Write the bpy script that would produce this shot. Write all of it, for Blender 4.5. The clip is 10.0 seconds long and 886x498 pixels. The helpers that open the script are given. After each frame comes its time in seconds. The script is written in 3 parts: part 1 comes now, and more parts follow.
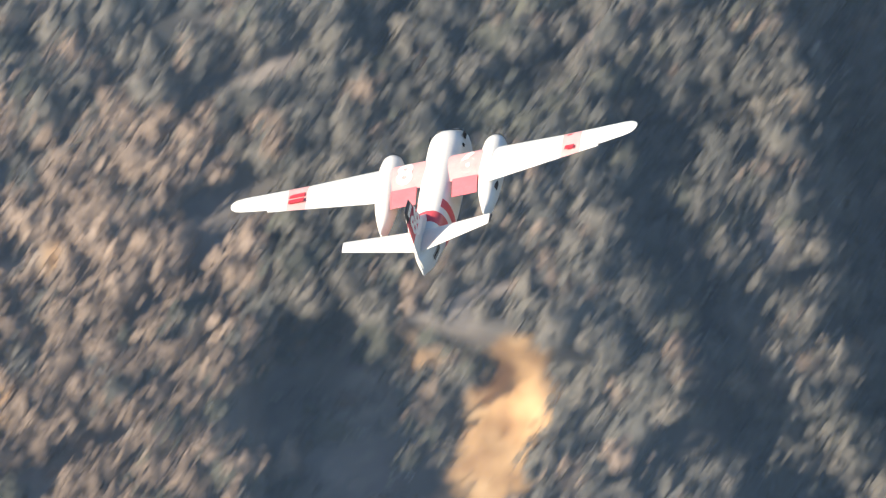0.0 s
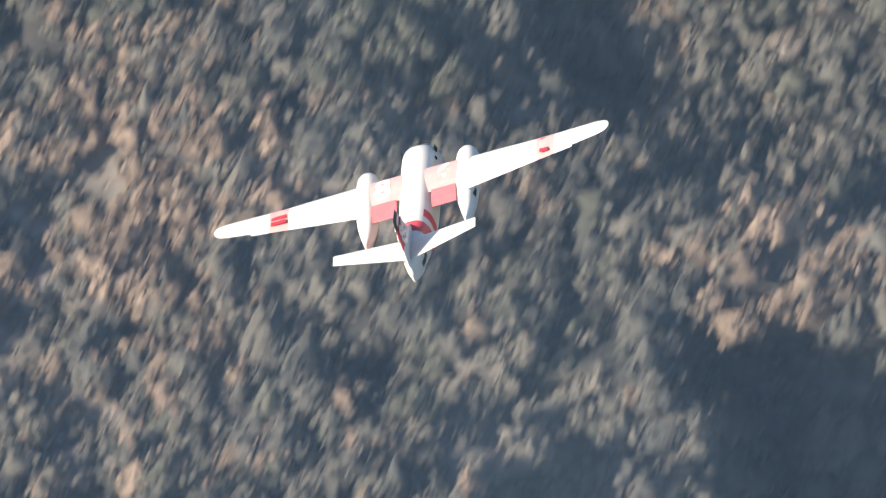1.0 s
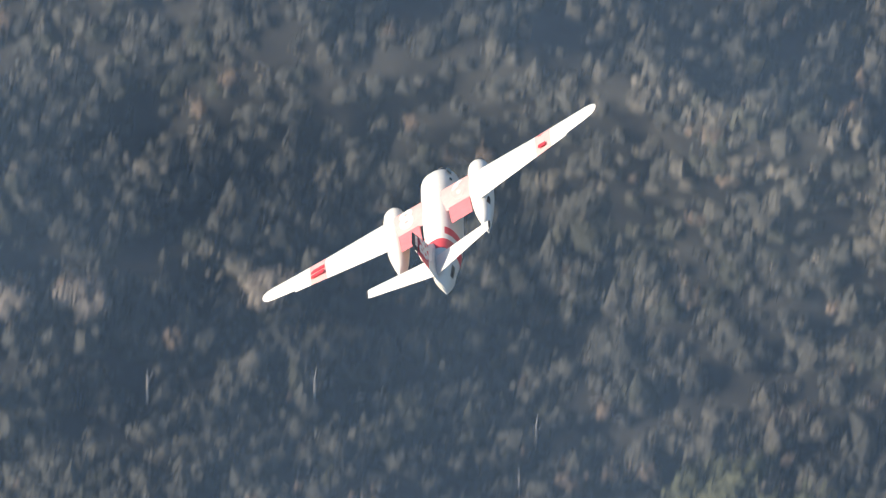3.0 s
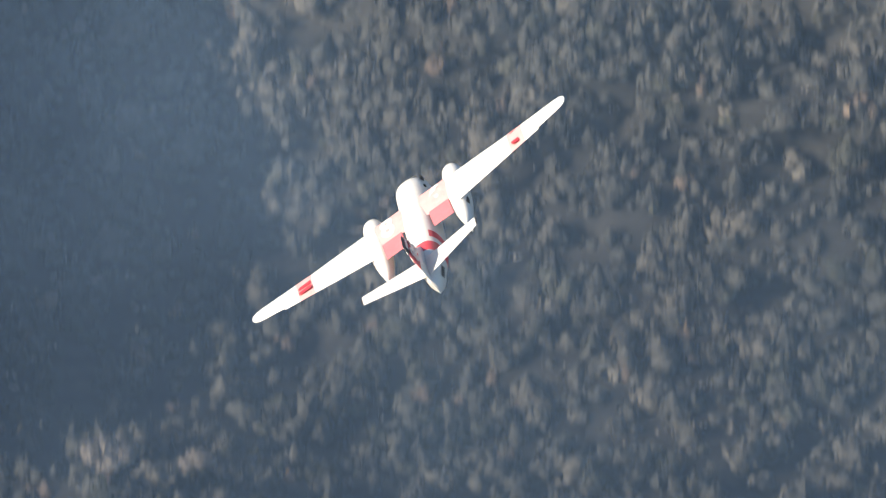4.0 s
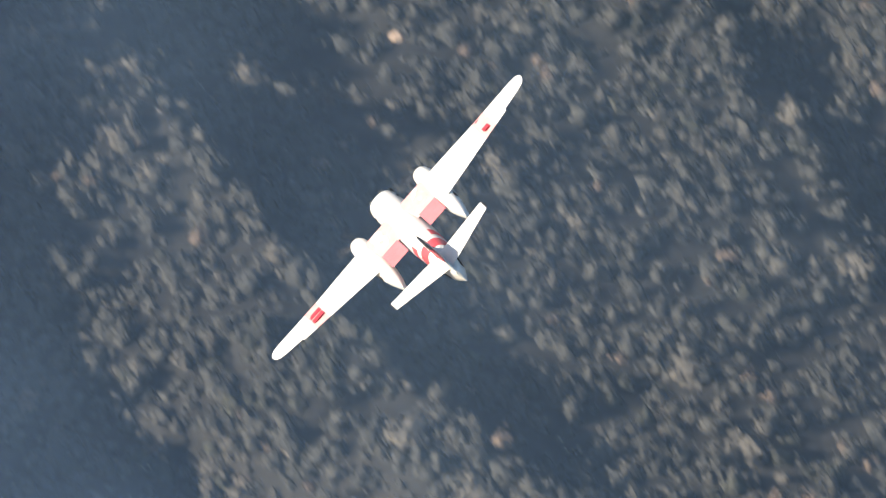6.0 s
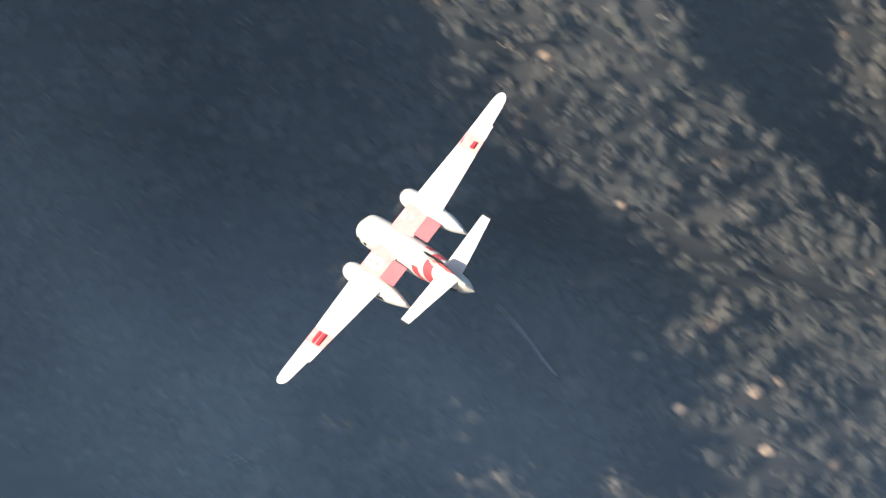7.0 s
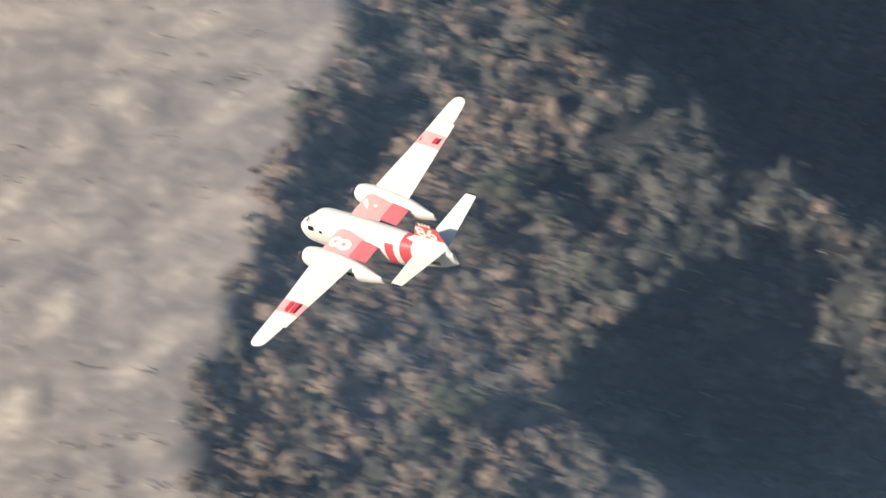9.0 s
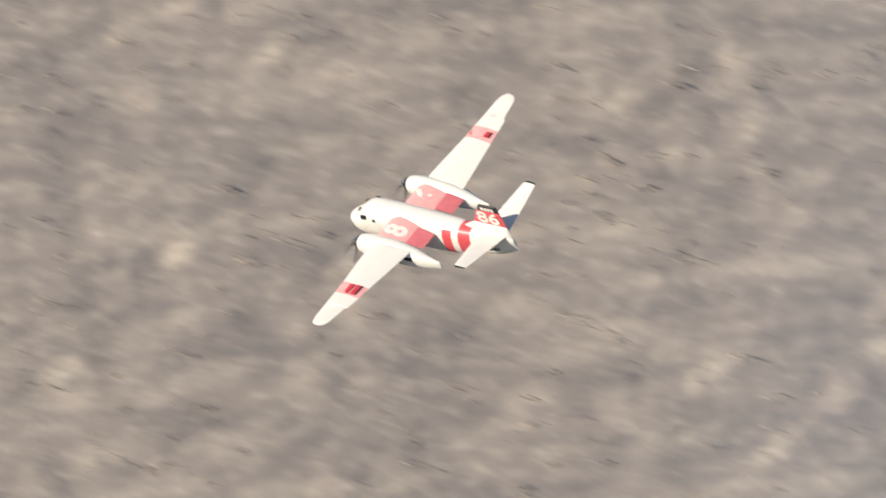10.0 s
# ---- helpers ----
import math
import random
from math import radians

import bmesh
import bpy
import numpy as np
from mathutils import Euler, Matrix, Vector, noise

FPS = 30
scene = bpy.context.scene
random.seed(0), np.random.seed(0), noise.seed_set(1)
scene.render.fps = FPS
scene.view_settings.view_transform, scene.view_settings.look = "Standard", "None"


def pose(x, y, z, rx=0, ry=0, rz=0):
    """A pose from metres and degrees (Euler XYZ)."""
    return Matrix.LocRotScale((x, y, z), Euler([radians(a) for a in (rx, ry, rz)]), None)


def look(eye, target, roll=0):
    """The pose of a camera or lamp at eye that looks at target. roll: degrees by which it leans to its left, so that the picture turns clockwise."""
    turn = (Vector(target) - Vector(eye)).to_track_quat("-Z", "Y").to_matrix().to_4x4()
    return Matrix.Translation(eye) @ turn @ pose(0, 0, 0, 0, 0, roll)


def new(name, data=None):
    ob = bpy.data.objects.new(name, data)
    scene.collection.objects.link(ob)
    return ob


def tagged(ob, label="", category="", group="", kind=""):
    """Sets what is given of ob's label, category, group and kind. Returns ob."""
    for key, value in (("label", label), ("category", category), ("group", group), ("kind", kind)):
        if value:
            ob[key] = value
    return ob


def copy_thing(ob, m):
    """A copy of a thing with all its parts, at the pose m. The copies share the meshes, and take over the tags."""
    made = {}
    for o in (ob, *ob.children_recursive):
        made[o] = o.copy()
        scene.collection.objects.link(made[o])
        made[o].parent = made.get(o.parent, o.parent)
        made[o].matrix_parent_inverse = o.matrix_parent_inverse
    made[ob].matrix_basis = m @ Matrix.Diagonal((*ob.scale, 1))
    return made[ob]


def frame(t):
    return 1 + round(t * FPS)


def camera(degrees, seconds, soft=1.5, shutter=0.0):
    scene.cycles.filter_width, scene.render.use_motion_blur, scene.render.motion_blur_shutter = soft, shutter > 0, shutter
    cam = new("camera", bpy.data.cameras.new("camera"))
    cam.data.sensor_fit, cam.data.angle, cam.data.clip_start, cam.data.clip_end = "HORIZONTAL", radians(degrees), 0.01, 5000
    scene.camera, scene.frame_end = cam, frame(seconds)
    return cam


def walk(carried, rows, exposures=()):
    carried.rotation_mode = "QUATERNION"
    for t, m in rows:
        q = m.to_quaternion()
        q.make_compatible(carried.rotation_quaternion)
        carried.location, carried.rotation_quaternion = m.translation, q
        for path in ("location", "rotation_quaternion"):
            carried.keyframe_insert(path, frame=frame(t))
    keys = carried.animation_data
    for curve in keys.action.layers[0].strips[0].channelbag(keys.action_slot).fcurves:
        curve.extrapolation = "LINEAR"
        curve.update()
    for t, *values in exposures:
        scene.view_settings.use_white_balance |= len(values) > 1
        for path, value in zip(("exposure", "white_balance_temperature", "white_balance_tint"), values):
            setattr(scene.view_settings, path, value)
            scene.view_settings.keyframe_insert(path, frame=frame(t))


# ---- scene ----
EYE = (0.0, 0.0, 1200.0)
SECONDS = 10.0
AIM = [  # seconds, turn to the right, tilt, in degrees
    (0.0, 0.0101, -26.9947),
    (0.5, 0.3868, -26.4951),
    (1.0, 0.6703, -26.0286),
    (1.5, 0.8621, -25.5680),
    (2.0, 1.0099, -25.1818),
    (2.5, 1.1309, -24.8110),
    (3.0, 1.2344, -24.4153),
    (3.5, 1.2973, -24.0210),
    (4.0, 1.3192, -23.6308),
    (4.5, 1.3030, -23.2492),
    (5.0, 1.2102, -22.9047),
    (5.5, 1.0687, -22.5764),
    (6.0, 0.8732, -22.2529),
    (6.5, 0.6128, -21.9422),
    (7.0, 0.2861, -21.6459),
    (7.5, -0.0999, -21.3848),
    (8.0, -0.5172, -21.1624),
    (8.5, -0.9633, -20.9592),
    (9.0, -1.4591, -20.7784),
    (9.5, -2.0215, -20.6250),
    (10.0, -2.6615, -20.4119),
]
FLIGHT = [  # seconds, place, bank and heading of the aircraft
    (0.0, 0.08, 1788.61, 293.07, 7.44, -17.07, -9.50),
    (0.5, 11.85, 1822.33, 295.48, 7.71, -16.60, -6.61),
    (1.0, 20.26, 1854.31, 297.95, 6.95, -19.27, -5.27),
    (1.5, 27.72, 1884.68, 300.14, 6.42, -23.40, -4.97),
    (2.0, 33.89, 1913.59, 301.78, 6.50, -28.22, -6.23),
    (2.5, 38.52, 1942.04, 304.51, 7.80, -31.61, -7.08),
    (3.0, 42.06, 1969.96, 307.87, 7.43, -33.42, -4.24),
    (3.5, 44.28, 1997.45, 311.74, 6.90, -35.25, -1.28),
    (4.0, 45.07, 2024.53, 315.98, 6.20, -37.09, 1.80),
    (4.5, 44.36, 2051.03, 320.03, 3.81, -40.01, 6.61),
    (5.0, 41.90, 2077.08, 324.08, 3.13, -42.97, 11.32),
    (5.5, 37.15, 2102.60, 327.92, 3.01, -44.77, 16.46),
    (6.0, 30.13, 2127.37, 331.09, 1.85, -44.55, 21.39),
    (6.5, 20.50, 2151.55, 334.19, 0.61, -44.30, 26.42),
    (7.0, 8.13, 2175.00, 337.16, -0.70, -44.00, 31.55),
    (7.5, -6.21, 2197.36, 339.50, 0.18, -43.89, 34.99),
    (8.0, -22.87, 2218.55, 341.44, -1.12, -39.05, 40.18),
    (8.5, -41.79, 2238.33, 343.00, -1.17, -33.72, 45.01),
    (9.0, -62.56, 2256.67, 344.74, -2.82, -29.94, 49.58),
    (9.5, -84.88, 2273.48, 347.21, -3.08, -27.95, 53.21),
    (10.0, -108.09, 2288.19, 349.65, -2.36, -25.49, 55.31),
]

cam = camera(1.3, SECONDS, soft=1.25, shutter=0.5)
walk(cam, [(t, pose(*EYE, 90 + tilt, 0, -turn)) for t, turn, tilt in AIM],
     exposures=[(0.0, 1.1), (1.2, 1.1), (2.2, 0.98), (4.0, 0.9), (5.5, 1.0), (7.2, 0.82), (8.2, 0.83), (8.7, 0.72), (9.0, 0.5), (9.4, 0.48), (10.0, 0.4)])

# ---- sky and sun ----
SUN_EL, SUN_AZ = 23.0, 241.0   # degrees; azimuth clockwise from +y
world = bpy.data.worlds.new("sky")
scene.world = world
world.use_nodes = True
wn = world.node_tree.nodes
sky = wn.new("ShaderNodeTexSky")
sky.sky_type, sky.sun_disc = "NISHITA", False
sky.sun_elevation, sky.sun_rotation = radians(SUN_EL), radians(SUN_AZ)
sky.altitude, sky.dust_density, sky.ozone_density = 900, 1.5, 2.0
world.node_tree.links.new(sky.outputs[0], wn["Background"].inputs[0])
wn["Background"].inputs[1].default_value = 0.092
sun_dir = Vector((math.sin(radians(SUN_AZ)) * math.cos(radians(SUN_EL)),
                  math.cos(radians(SUN_AZ)) * math.cos(radians(SUN_EL)), math.sin(radians(SUN_EL))))
sun_data = bpy.data.lights.new("sun", "SUN")
sun_data.energy, sun_data.angle, sun_data.color = 4.2, radians(0.55), (1.0, 0.89, 0.75)
sun = new("sun", sun_data)
sun.matrix_world = look(sun_dir * 100, (0, 0, 0))


# ---- materials ----
def material(name, color, rough=0.6, metal=0.0, vary=0.15, scale=2.0, bump=0.0, bump_scale=8.0, spec=0.5):
    """A surface whose colour drifts at two scales, with fine relief."""
    m = bpy.data.materials.new(name)
    m.use_nodes = True
    n, l = m.node_tree.nodes, m.node_tree.links
    b = n["Principled BSDF"]
    b.inputs["Roughness"].default_value, b.inputs["Metallic"].default_value = rough, metal
    b.inputs["Specular IOR Level"].default_value = spec
    tc = n.new("ShaderNodeTexCoord")
    big, fine = n.new("ShaderNodeTexNoise"), n.new("ShaderNodeTexNoise")
    big.inputs["Scale"].default_value, fine.inputs["Scale"].default_value = scale, scale * 7
    add = n.new("ShaderNodeMath")
    add.operation = "ADD"
    mp = n.new("ShaderNodeMapRange")
    mp.inputs["From Min"].default_value, mp.inputs["From Max"].default_value = 0.6, 1.4
    mp.inputs["To Min"].default_value, mp.inputs["To Max"].default_value = 1 - vary, 1 + vary
    mul = n.new("ShaderNodeVectorMath")
    mul.operation = "SCALE"
    mul.inputs[0].default_value = color
    for t in (big, fine):
        l.new(tc.outputs["Object"], t.inputs["Vector"])
    l.new(big.outputs["Fac"], add.inputs[0])
    l.new(fine.outputs["Fac"], add.inputs[1])
    l.new(add.outputs[0], mp.inputs["Value"])
    l.new(mp.outputs[0], mul.inputs["Scale"])
    l.new(mul.outputs[0], b.inputs["Base Color"])
    if bump:
        bn, bt = n.new("ShaderNodeBump"), n.new("ShaderNodeTexNoise")
        bt.inputs["Scale"].default_value, bn.inputs["Distance"].default_value = bump_scale, bump
        l.new(tc.outputs["Object"], bt.inputs["Vector"])
        l.new(bt.outputs["Fac"], bn.inputs["Height"])
        l.new(bn.outputs[0], b.inputs["Normal"])
    return m


def leaf_material(name, dark, light):
    """Foliage: each plant has its own tint, scattered ones dimmed by place; leaf clumps drift a little."""
    m = bpy.data.materials.new(name)
    m.use_nodes = True
    n, l = m.node_tree.nodes, m.node_tree.links
    b = n["Principled BSDF"]
    b.inputs["Roughness"].default_value, b.inputs["Specular IOR Level"].default_value = 0.85, 0.2
    at, geo = n.new("ShaderNodeAttribute"), n.new("ShaderNodeNewGeometry")
    at.attribute_name = "tint"
    mx = n.new("ShaderNodeMix")
    mx.data_type = "RGBA"
    mx.inputs["A"].default_value, mx.inputs["B"].default_value = (*dark, 1), (*light, 1)
    mp = n.new("ShaderNodeMapRange")
    mp.inputs["To Min"].default_value, mp.inputs["To Max"].default_value = 0.7, 1.3
    mul = n.new("ShaderNodeVectorMath")
    mul.operation = "SCALE"
    fine, both = n.new("ShaderNodeTexNoise"), n.new("ShaderNodeMath")
    fine.inputs["Scale"].default_value, fine.inputs["Detail"].default_value = 3.4, 6.0
    l.new(geo.outputs["Position"], fine.inputs["Vector"])
    both.operation = "MULTIPLY_ADD"
    both.inputs[1].default_value = 0.35
    l.new(geo.outputs["Random Per Island"], both.inputs[0])
    l.new(fine.outputs["Fac"], both.inputs[2])
    bump = n.new("ShaderNodeBump")
    bump.inputs["Distance"].default_value, bump.inputs["Strength"].default_value = 0.25, 0.7
    l.new(fine.outputs["Fac"], bump.inputs["Height"])
    l.new(bump.outputs[0], b.inputs["Normal"])
    l.new(at.outputs["Fac"], mx.inputs["Factor"])
    mp.inputs["From Min"].default_value, mp.inputs["From Max"].default_value = 0.3, 1.0
    l.new(both.outputs[0], mp.inputs["Value"])
    l.new(mx.outputs["Result"], mul.inputs[0])
    l.new(mp.outputs[0], mul.inputs["Scale"])
    l.new(mul.outputs[0], b.inputs["Base Color"])
    return m


WHITE = material("white_gloss_paint", (0.76, 0.73, 0.66), 0.32, vary=0.05, scale=1.2)
RED = material("red_gloss_paint", (0.62, 0.085, 0.10), 0.38, vary=0.12, scale=1.5)
# Overexposed paleness is put into the colour of the next two reds.
WASHED_RED = material("glare_washed_red_paint", (0.76, 0.38, 0.36), 0.5, vary=0.15, scale=2.5)
FLAP_RED = material("glare_paled_red_paint", (0.65, 0.17, 0.185), 0.45, vary=0.12, scale=2.0)
DARK_RED = material("dark_red_paint", (0.50, 0.04, 0.055), 0.45, vary=0.12, scale=2.0)
BLACK = material("black_paint", (0.018, 0.018, 0.02), 0.45, vary=0.2)
SOOT = material("sooty_exhaust_metal", (0.05, 0.045, 0.045), 0.6, metal=0.5, vary=0.3, scale=4)
STEEL = material("spinner_metal", (0.35, 0.35, 0.36), 0.3, metal=0.9, vary=0.1)
BEIGE = material("grimy_pale_paint", (0.50, 0.46, 0.42), 0.5, vary=0.15, scale=3)
GLASS = material("dark_cockpit_glass", (0.02, 0.025, 0.03), 0.06, vary=0.05)
BLADE = material("spinning_propeller_blade", (0.16, 0.16, 0.17), 0.45, vary=0.1)
BLADE.node_tree.nodes["Principled BSDF"].inputs["Alpha"].default_value = 0.3
BARK = material("grey_brown_bark", (0.12, 0.09, 0.07), 0.9, vary=0.3, scale=6, bump=0.02, bump_scale=25)
SAGE = leaf_material("sage_and_chamise_leaves", (0.075, 0.074, 0.065), (0.152, 0.135, 0.109))
OLIVE = leaf_material("dull_olive_leaves", (0.055, 0.056, 0.044), (0.115, 0.112, 0.084))
GREEN = leaf_material("green_tree_leaves", (0.055, 0.06, 0.037), (0.115, 0.115, 0.07))
TAN = leaf_material("dry_tan_leaves", (0.14, 0.106, 0.08), (0.255, 0.192, 0.142))
DUSTY = leaf_material("dusty_grey_tan_leaves", (0.15, 0.128, 0.105), (0.27, 0.232, 0.19))
STRAW = leaf_material("dry_straw_leaves", (0.32, 0.27, 0.215), (0.48, 0.405, 0.31))
DEAD_WOOD = material("bleached_dead_wood", (0.42, 0.39, 0.35), 0.85, vary=0.2, scale=3)
ROCK = material("pale_sandstone", (0.46, 0.34, 0.24), 0.9, vary=0.25, scale=1.5, bump=0.06, bump_scale=4)


def ground_material():
    """Brown duff with tan dirt, bare sand and dry grass where the ground carries them."""
    m = bpy.data.materials.new("hillside_soil")
    m.use_nodes = True
    n, l = m.node_tree.nodes, m.node_tree.links
    b = n["Principled BSDF"]
    b.inputs["Roughness"].default_value, b.inputs["Specular IOR Level"].default_value = 0.95, 0.15
    geo = n.new("ShaderNodeNewGeometry")

    def noise_at(scale, detail=6.0):
        t = n.new("ShaderNodeTexNoise")
        t.inputs["Scale"].default_value, t.inputs["Detail"].default_value = scale, detail
        l.new(geo.outputs["Position"], t.inputs["Vector"])
        return t.outputs["Fac"]

    def ramp(fac, stops):
        r = n.new("ShaderNodeValToRGB")
        while len(r.color_ramp.elements) < len(stops):
            r.color_ramp.elements.new(0.5)
        for e, (p, c) in zip(r.color_ramp.elements, stops):
            e.position, e.color = p, (*c, 1)
        l.new(fac, r.inputs[0])
        return r.outputs[0]

    def mix(fac, a, c):
        x = n.new("ShaderNodeMix")
        x.data_type = "RGBA"
        l.new(fac, x.inputs["Factor"])
        l.new(a, x.inputs["A"])
        l.new(c, x.inputs["B"])
        return x.outputs["Result"]

    def mask(name):
        a = n.new("ShaderNodeAttribute")
        a.attribute_name = name
        return a.outputs["Fac"]

    duff = ramp(noise_at(0.35), [(0.3, (0.033, 0.033, 0.031)), (0.52, (0.046, 0.044, 0.039)), (0.75, (0.070, 0.063, 0.052))])
    grass = ramp(noise_at(0.4, 8), [(0.32, (0.22, 0.194, 0.176)), (0.48, (0.30, 0.261, 0.227)), (0.6, (0.36, 0.309, 0.263)), (0.72, (0.50, 0.42, 0.338))])
    sand = ramp(noise_at(0.6), [(0.3, (0.30, 0.18, 0.09)), (0.55, (0.47, 0.30, 0.15)), (0.75, (0.58, 0.40, 0.22))])
    flecks = ramp(noise_at(0.85, 2.5), [(0.35, (0.21, 0.185, 0.165)), (0.54, (0.31, 0.265, 0.225)), (0.60, (0.44, 0.375, 0.305)), (0.7, (0.66, 0.57, 0.45))])
    turn, stretch = n.new("ShaderNodeMapping"), n.new("ShaderNodeTexNoise")
    turn.inputs["Rotation"].default_value[2] = radians(-58)
    turn.inputs["Scale"].default_value = (0.09, 0.32, 0.2)
    l.new(geo.outputs["Position"], turn.inputs["Vector"])
    stretch.inputs["Scale"].default_value, stretch.inputs["Detail"].default_value = 1.0, 5.0
    l.new(turn.outputs[0], stretch.inputs["Vector"])
    swathe = ramp(stretch.outputs["Fac"], [(0.33, (0.17, 0.155, 0.148)), (0.46, (0.27, 0.235, 0.207)), (0.56, (0.33, 0.282, 0.240)), (0.68, (0.46, 0.39, 0.32))])
    half = n.new("ShaderNodeValue")
    half.outputs[0].default_value = 0.4
    grass = mix(half.outputs[0], mix(half.outputs[0], grass, flecks), swathe)
    straw = ramp(noise_at(1.3, 4), [(0.35, (0.42, 0.355, 0.28)), (0.6, (0.60, 0.515, 0.41))])
    col = mix(mask("sand"), mix(mask("straw"), mix(mask("grass"), duff, grass), straw), sand)
    l.new(col, b.inputs["Base Color"])
    bp = n.new("ShaderNodeBump")
    bp.inputs["Distance"].default_value, bp.inputs["Strength"].default_value = 0.2, 0.5
    l.new(noise_at(0.9, 5), bp.inputs["Height"])
    l.new(bp.outputs[0], b.inputs["Normal"])
    return m


SOIL = ground_material()


# ---- the hillside ----
def smooth(a, b, x):
    t = np.clip((x - a) / (b - a), 0, 1)
    return t * t * (3 - 2 * t)


def bell(d, w):
    return np.exp(-(d / w) ** 2)


def waves(x, y, size, seed, octaves=4):
    """Soft irregular swell, about -1 to 1."""
    rng = np.random.RandomState(seed)
    out, amp, total = np.zeros_like(x), 1.0, 0.0
    for o in range(octaves):
        for k in range(4):
            a, p = rng.uniform(0, 2 * np.pi), rng.uniform(0, 2 * np.pi)
            q = 2 * np.pi / size * rng.uniform(0.7, 1.4)
            out += amp * np.sin(q * (x * np.cos(a) + y * np.sin(a)) + p) / 2
        total += amp
        amp, size = amp * 0.5, size * 0.48
    return out / total


def slope_height(y):
    """The mountain's general rise: valley floor, slope of 20 degrees, shoulder."""
    ys = np.array([-8000, 1500, 1750, 2900, 3300, 9000.0])
    zs = np.array([28, 28, 7.8, 426.4, 470, 520.0])
    return np.interp(y, ys, zs)


def gully(y):
    """Line of the canyon's bed."""
    return 51.5 - 0.40 * (y - 2335)


LEAN = 0.3      # the rows below name a ray by y + LEAN x

# Ravines and banks. Each row: line of the sun's rays (y + LEAN x), brink, far end of the shade
RAVINES = {
    "main_canyon": [(2271, 24, 24), (2276, 10, 29), (2280, 4, 35), (2286, 0, 39.3), (2294, 0, 41.6), (2303, 0, 41.4), (2309, 0, 39.7),
                    (2315, -1, 38.4), (2318, -2, 34), (2325, -4, 32), (2330, -6, 26), (2342, -8, 22.8), (2351, -12, 19.1), (2355, -14, 14),
                    (2366, -18, 10.2), (2378, -24, 11.5), (2386, -28, 13), (2398, -35, 14.5), (2405, -38.5, 17), (2411, -43, 20.8), (2415.6, -43.5, 20.5), (2421, -44.5, 16.4),
                    (2424.5, -51, 13.8), (2427.5, -55, 12.8)],
    "upper_canyon": [(2427.5, -55, -55), (2428.5, -55, -25.5), (2432, -53.8, -29.5), (2437, -52, -36.5), (2443, -47, -39.5), (2448, -42, -37), (2451, -39, -39)],
    "spur_flank": [(2427.5, -55, 12.8), (2428.5, -25.5, 11.8), (2429.5, -24.1, 11.4), (2431, -25.5, 9.6), (2432.3, -27, 7.2), (2436, -29, 5.2), (2438, -30.6, 4.4), (2445, -31, 2.0), (2450, -32, -1.0),
                   (2454, -37, -3.4), (2457.5, -45, -5), (2463, -53, -7), (2468, -56.5, -9), (2490, -62, -20)],
    "lobe_notch": [(2431, 9.5, 9.5), (2433, 8.8, 10.8), (2437, 8.5, 11), (2440, 8.6, 10.2), (2443, 9, 9)],
    "side_gully": [(2346, 51, 51), (2349, 49.7, 51.4), (2353, 46.9, 49.4), (2357, 42.6, 47.0), (2361, 38.0, 44.8), (2366, 31.5, 41.8), (2373, 26.0, 37.6), (2378, 22.8, 35.4), (2384, 19.0, 32.8),
                   (2391, 14, 28.6), (2398, 11, 24.6), (2405, 10, 22.2), (2411, 14, 21), (2416, 20, 20)],
    "east_ravine": [(2372, 70, 70), (2378, 67, 70), (2384, 64.5, 67.5), (2390, 61.6, 65.4), (2395, 59.5, 64), (2406, 52, 55), (2417, 41.4, 46), (2423.6, 35.2, 41), (2426.6, 32.2, 39), (2430, 30, 38),
                    (2436, 27.1, 36), (2450, 20, 30), (2470, 10, 20)],
    "ridge_brush_edge": [(2414, -78, -76.5), (2420, -77.3, -75.4), (2428, -77, -75.4), (2436, -75, -72.6), (2443, -73.2, -70.8), (2449, -72, -69), (2457, -68, -66.4), (2465, -70.3, -68.8), (2475, -70.2, -69.2), (2490, -70, -69)],
    "side_draw": [(2392, -70, -56), (2404, -72, -56.5), (2410, -70, -58), (2414, -66, -60), (2417, -63, -63)],
    "hollow": [(2205, 33, 33), (2208, 33, 39.5), (2212, 33.5, 39.5), (2215, 38, 38)],
    "lower_hollow": [(2209, 50, 50), (2212, 50, 55.5), (2216, 50, 55.5), (2219, 53, 53)],
    "upper_bowl": [(2163, 39, 41.5), (2166, 35, 41), (2169, 31.5, 40), (2173, 29.5, 38.5), (2177, 30, 35), (2180, 32, 32)],
    "right_draw": [(2131, 40, 40), (2134, 39, 46), (2139, 42, 56), (2145, 40.5, 56), (2147, 36.5, 57), (2151, 39.5, 56), (2154, 49, 49)],
    "draw": [(2085, 26, 32), (2093, 24.2, 33), (2100, 22.8, 37), (2106, 22, 38), (2110, 22, 39), (2115, 22.5, 35), (2120, 22, 33), (2126, 23.5, 36), (2131, 26, 33), (2136, 27, 35), (2140, 33, 37), (2142, 38, 38)],
    "low_gully": [(2078, 17.5, 22), (2085, 17.2, 23), (2090, 16, 22.4), (2094, 13.8, 19), (2099, 11, 15), (2106, 10, 13), (2111, 10, 12.6), (2114, 12, 12)],
    "cleft": [(2160, 22, 22), (2162, 21.9, 24.3), (2170, 22.4, 24.5), (2173, 24, 24)],
    "lower_cleft": [(2138, 19, 19), (2140, 17, 21), (2143, 16.9, 19.5), (2145, 17, 17)],
    "cut_bank": [(2058, -11, -2.5), (2070, -11.4, -1.6), (2078, -11.6, -1.6), (2082, -11.6, -2.4), (2084, -11.2, -3.6), (2086, -10, -5.6), (2088, -8, -8)],
}


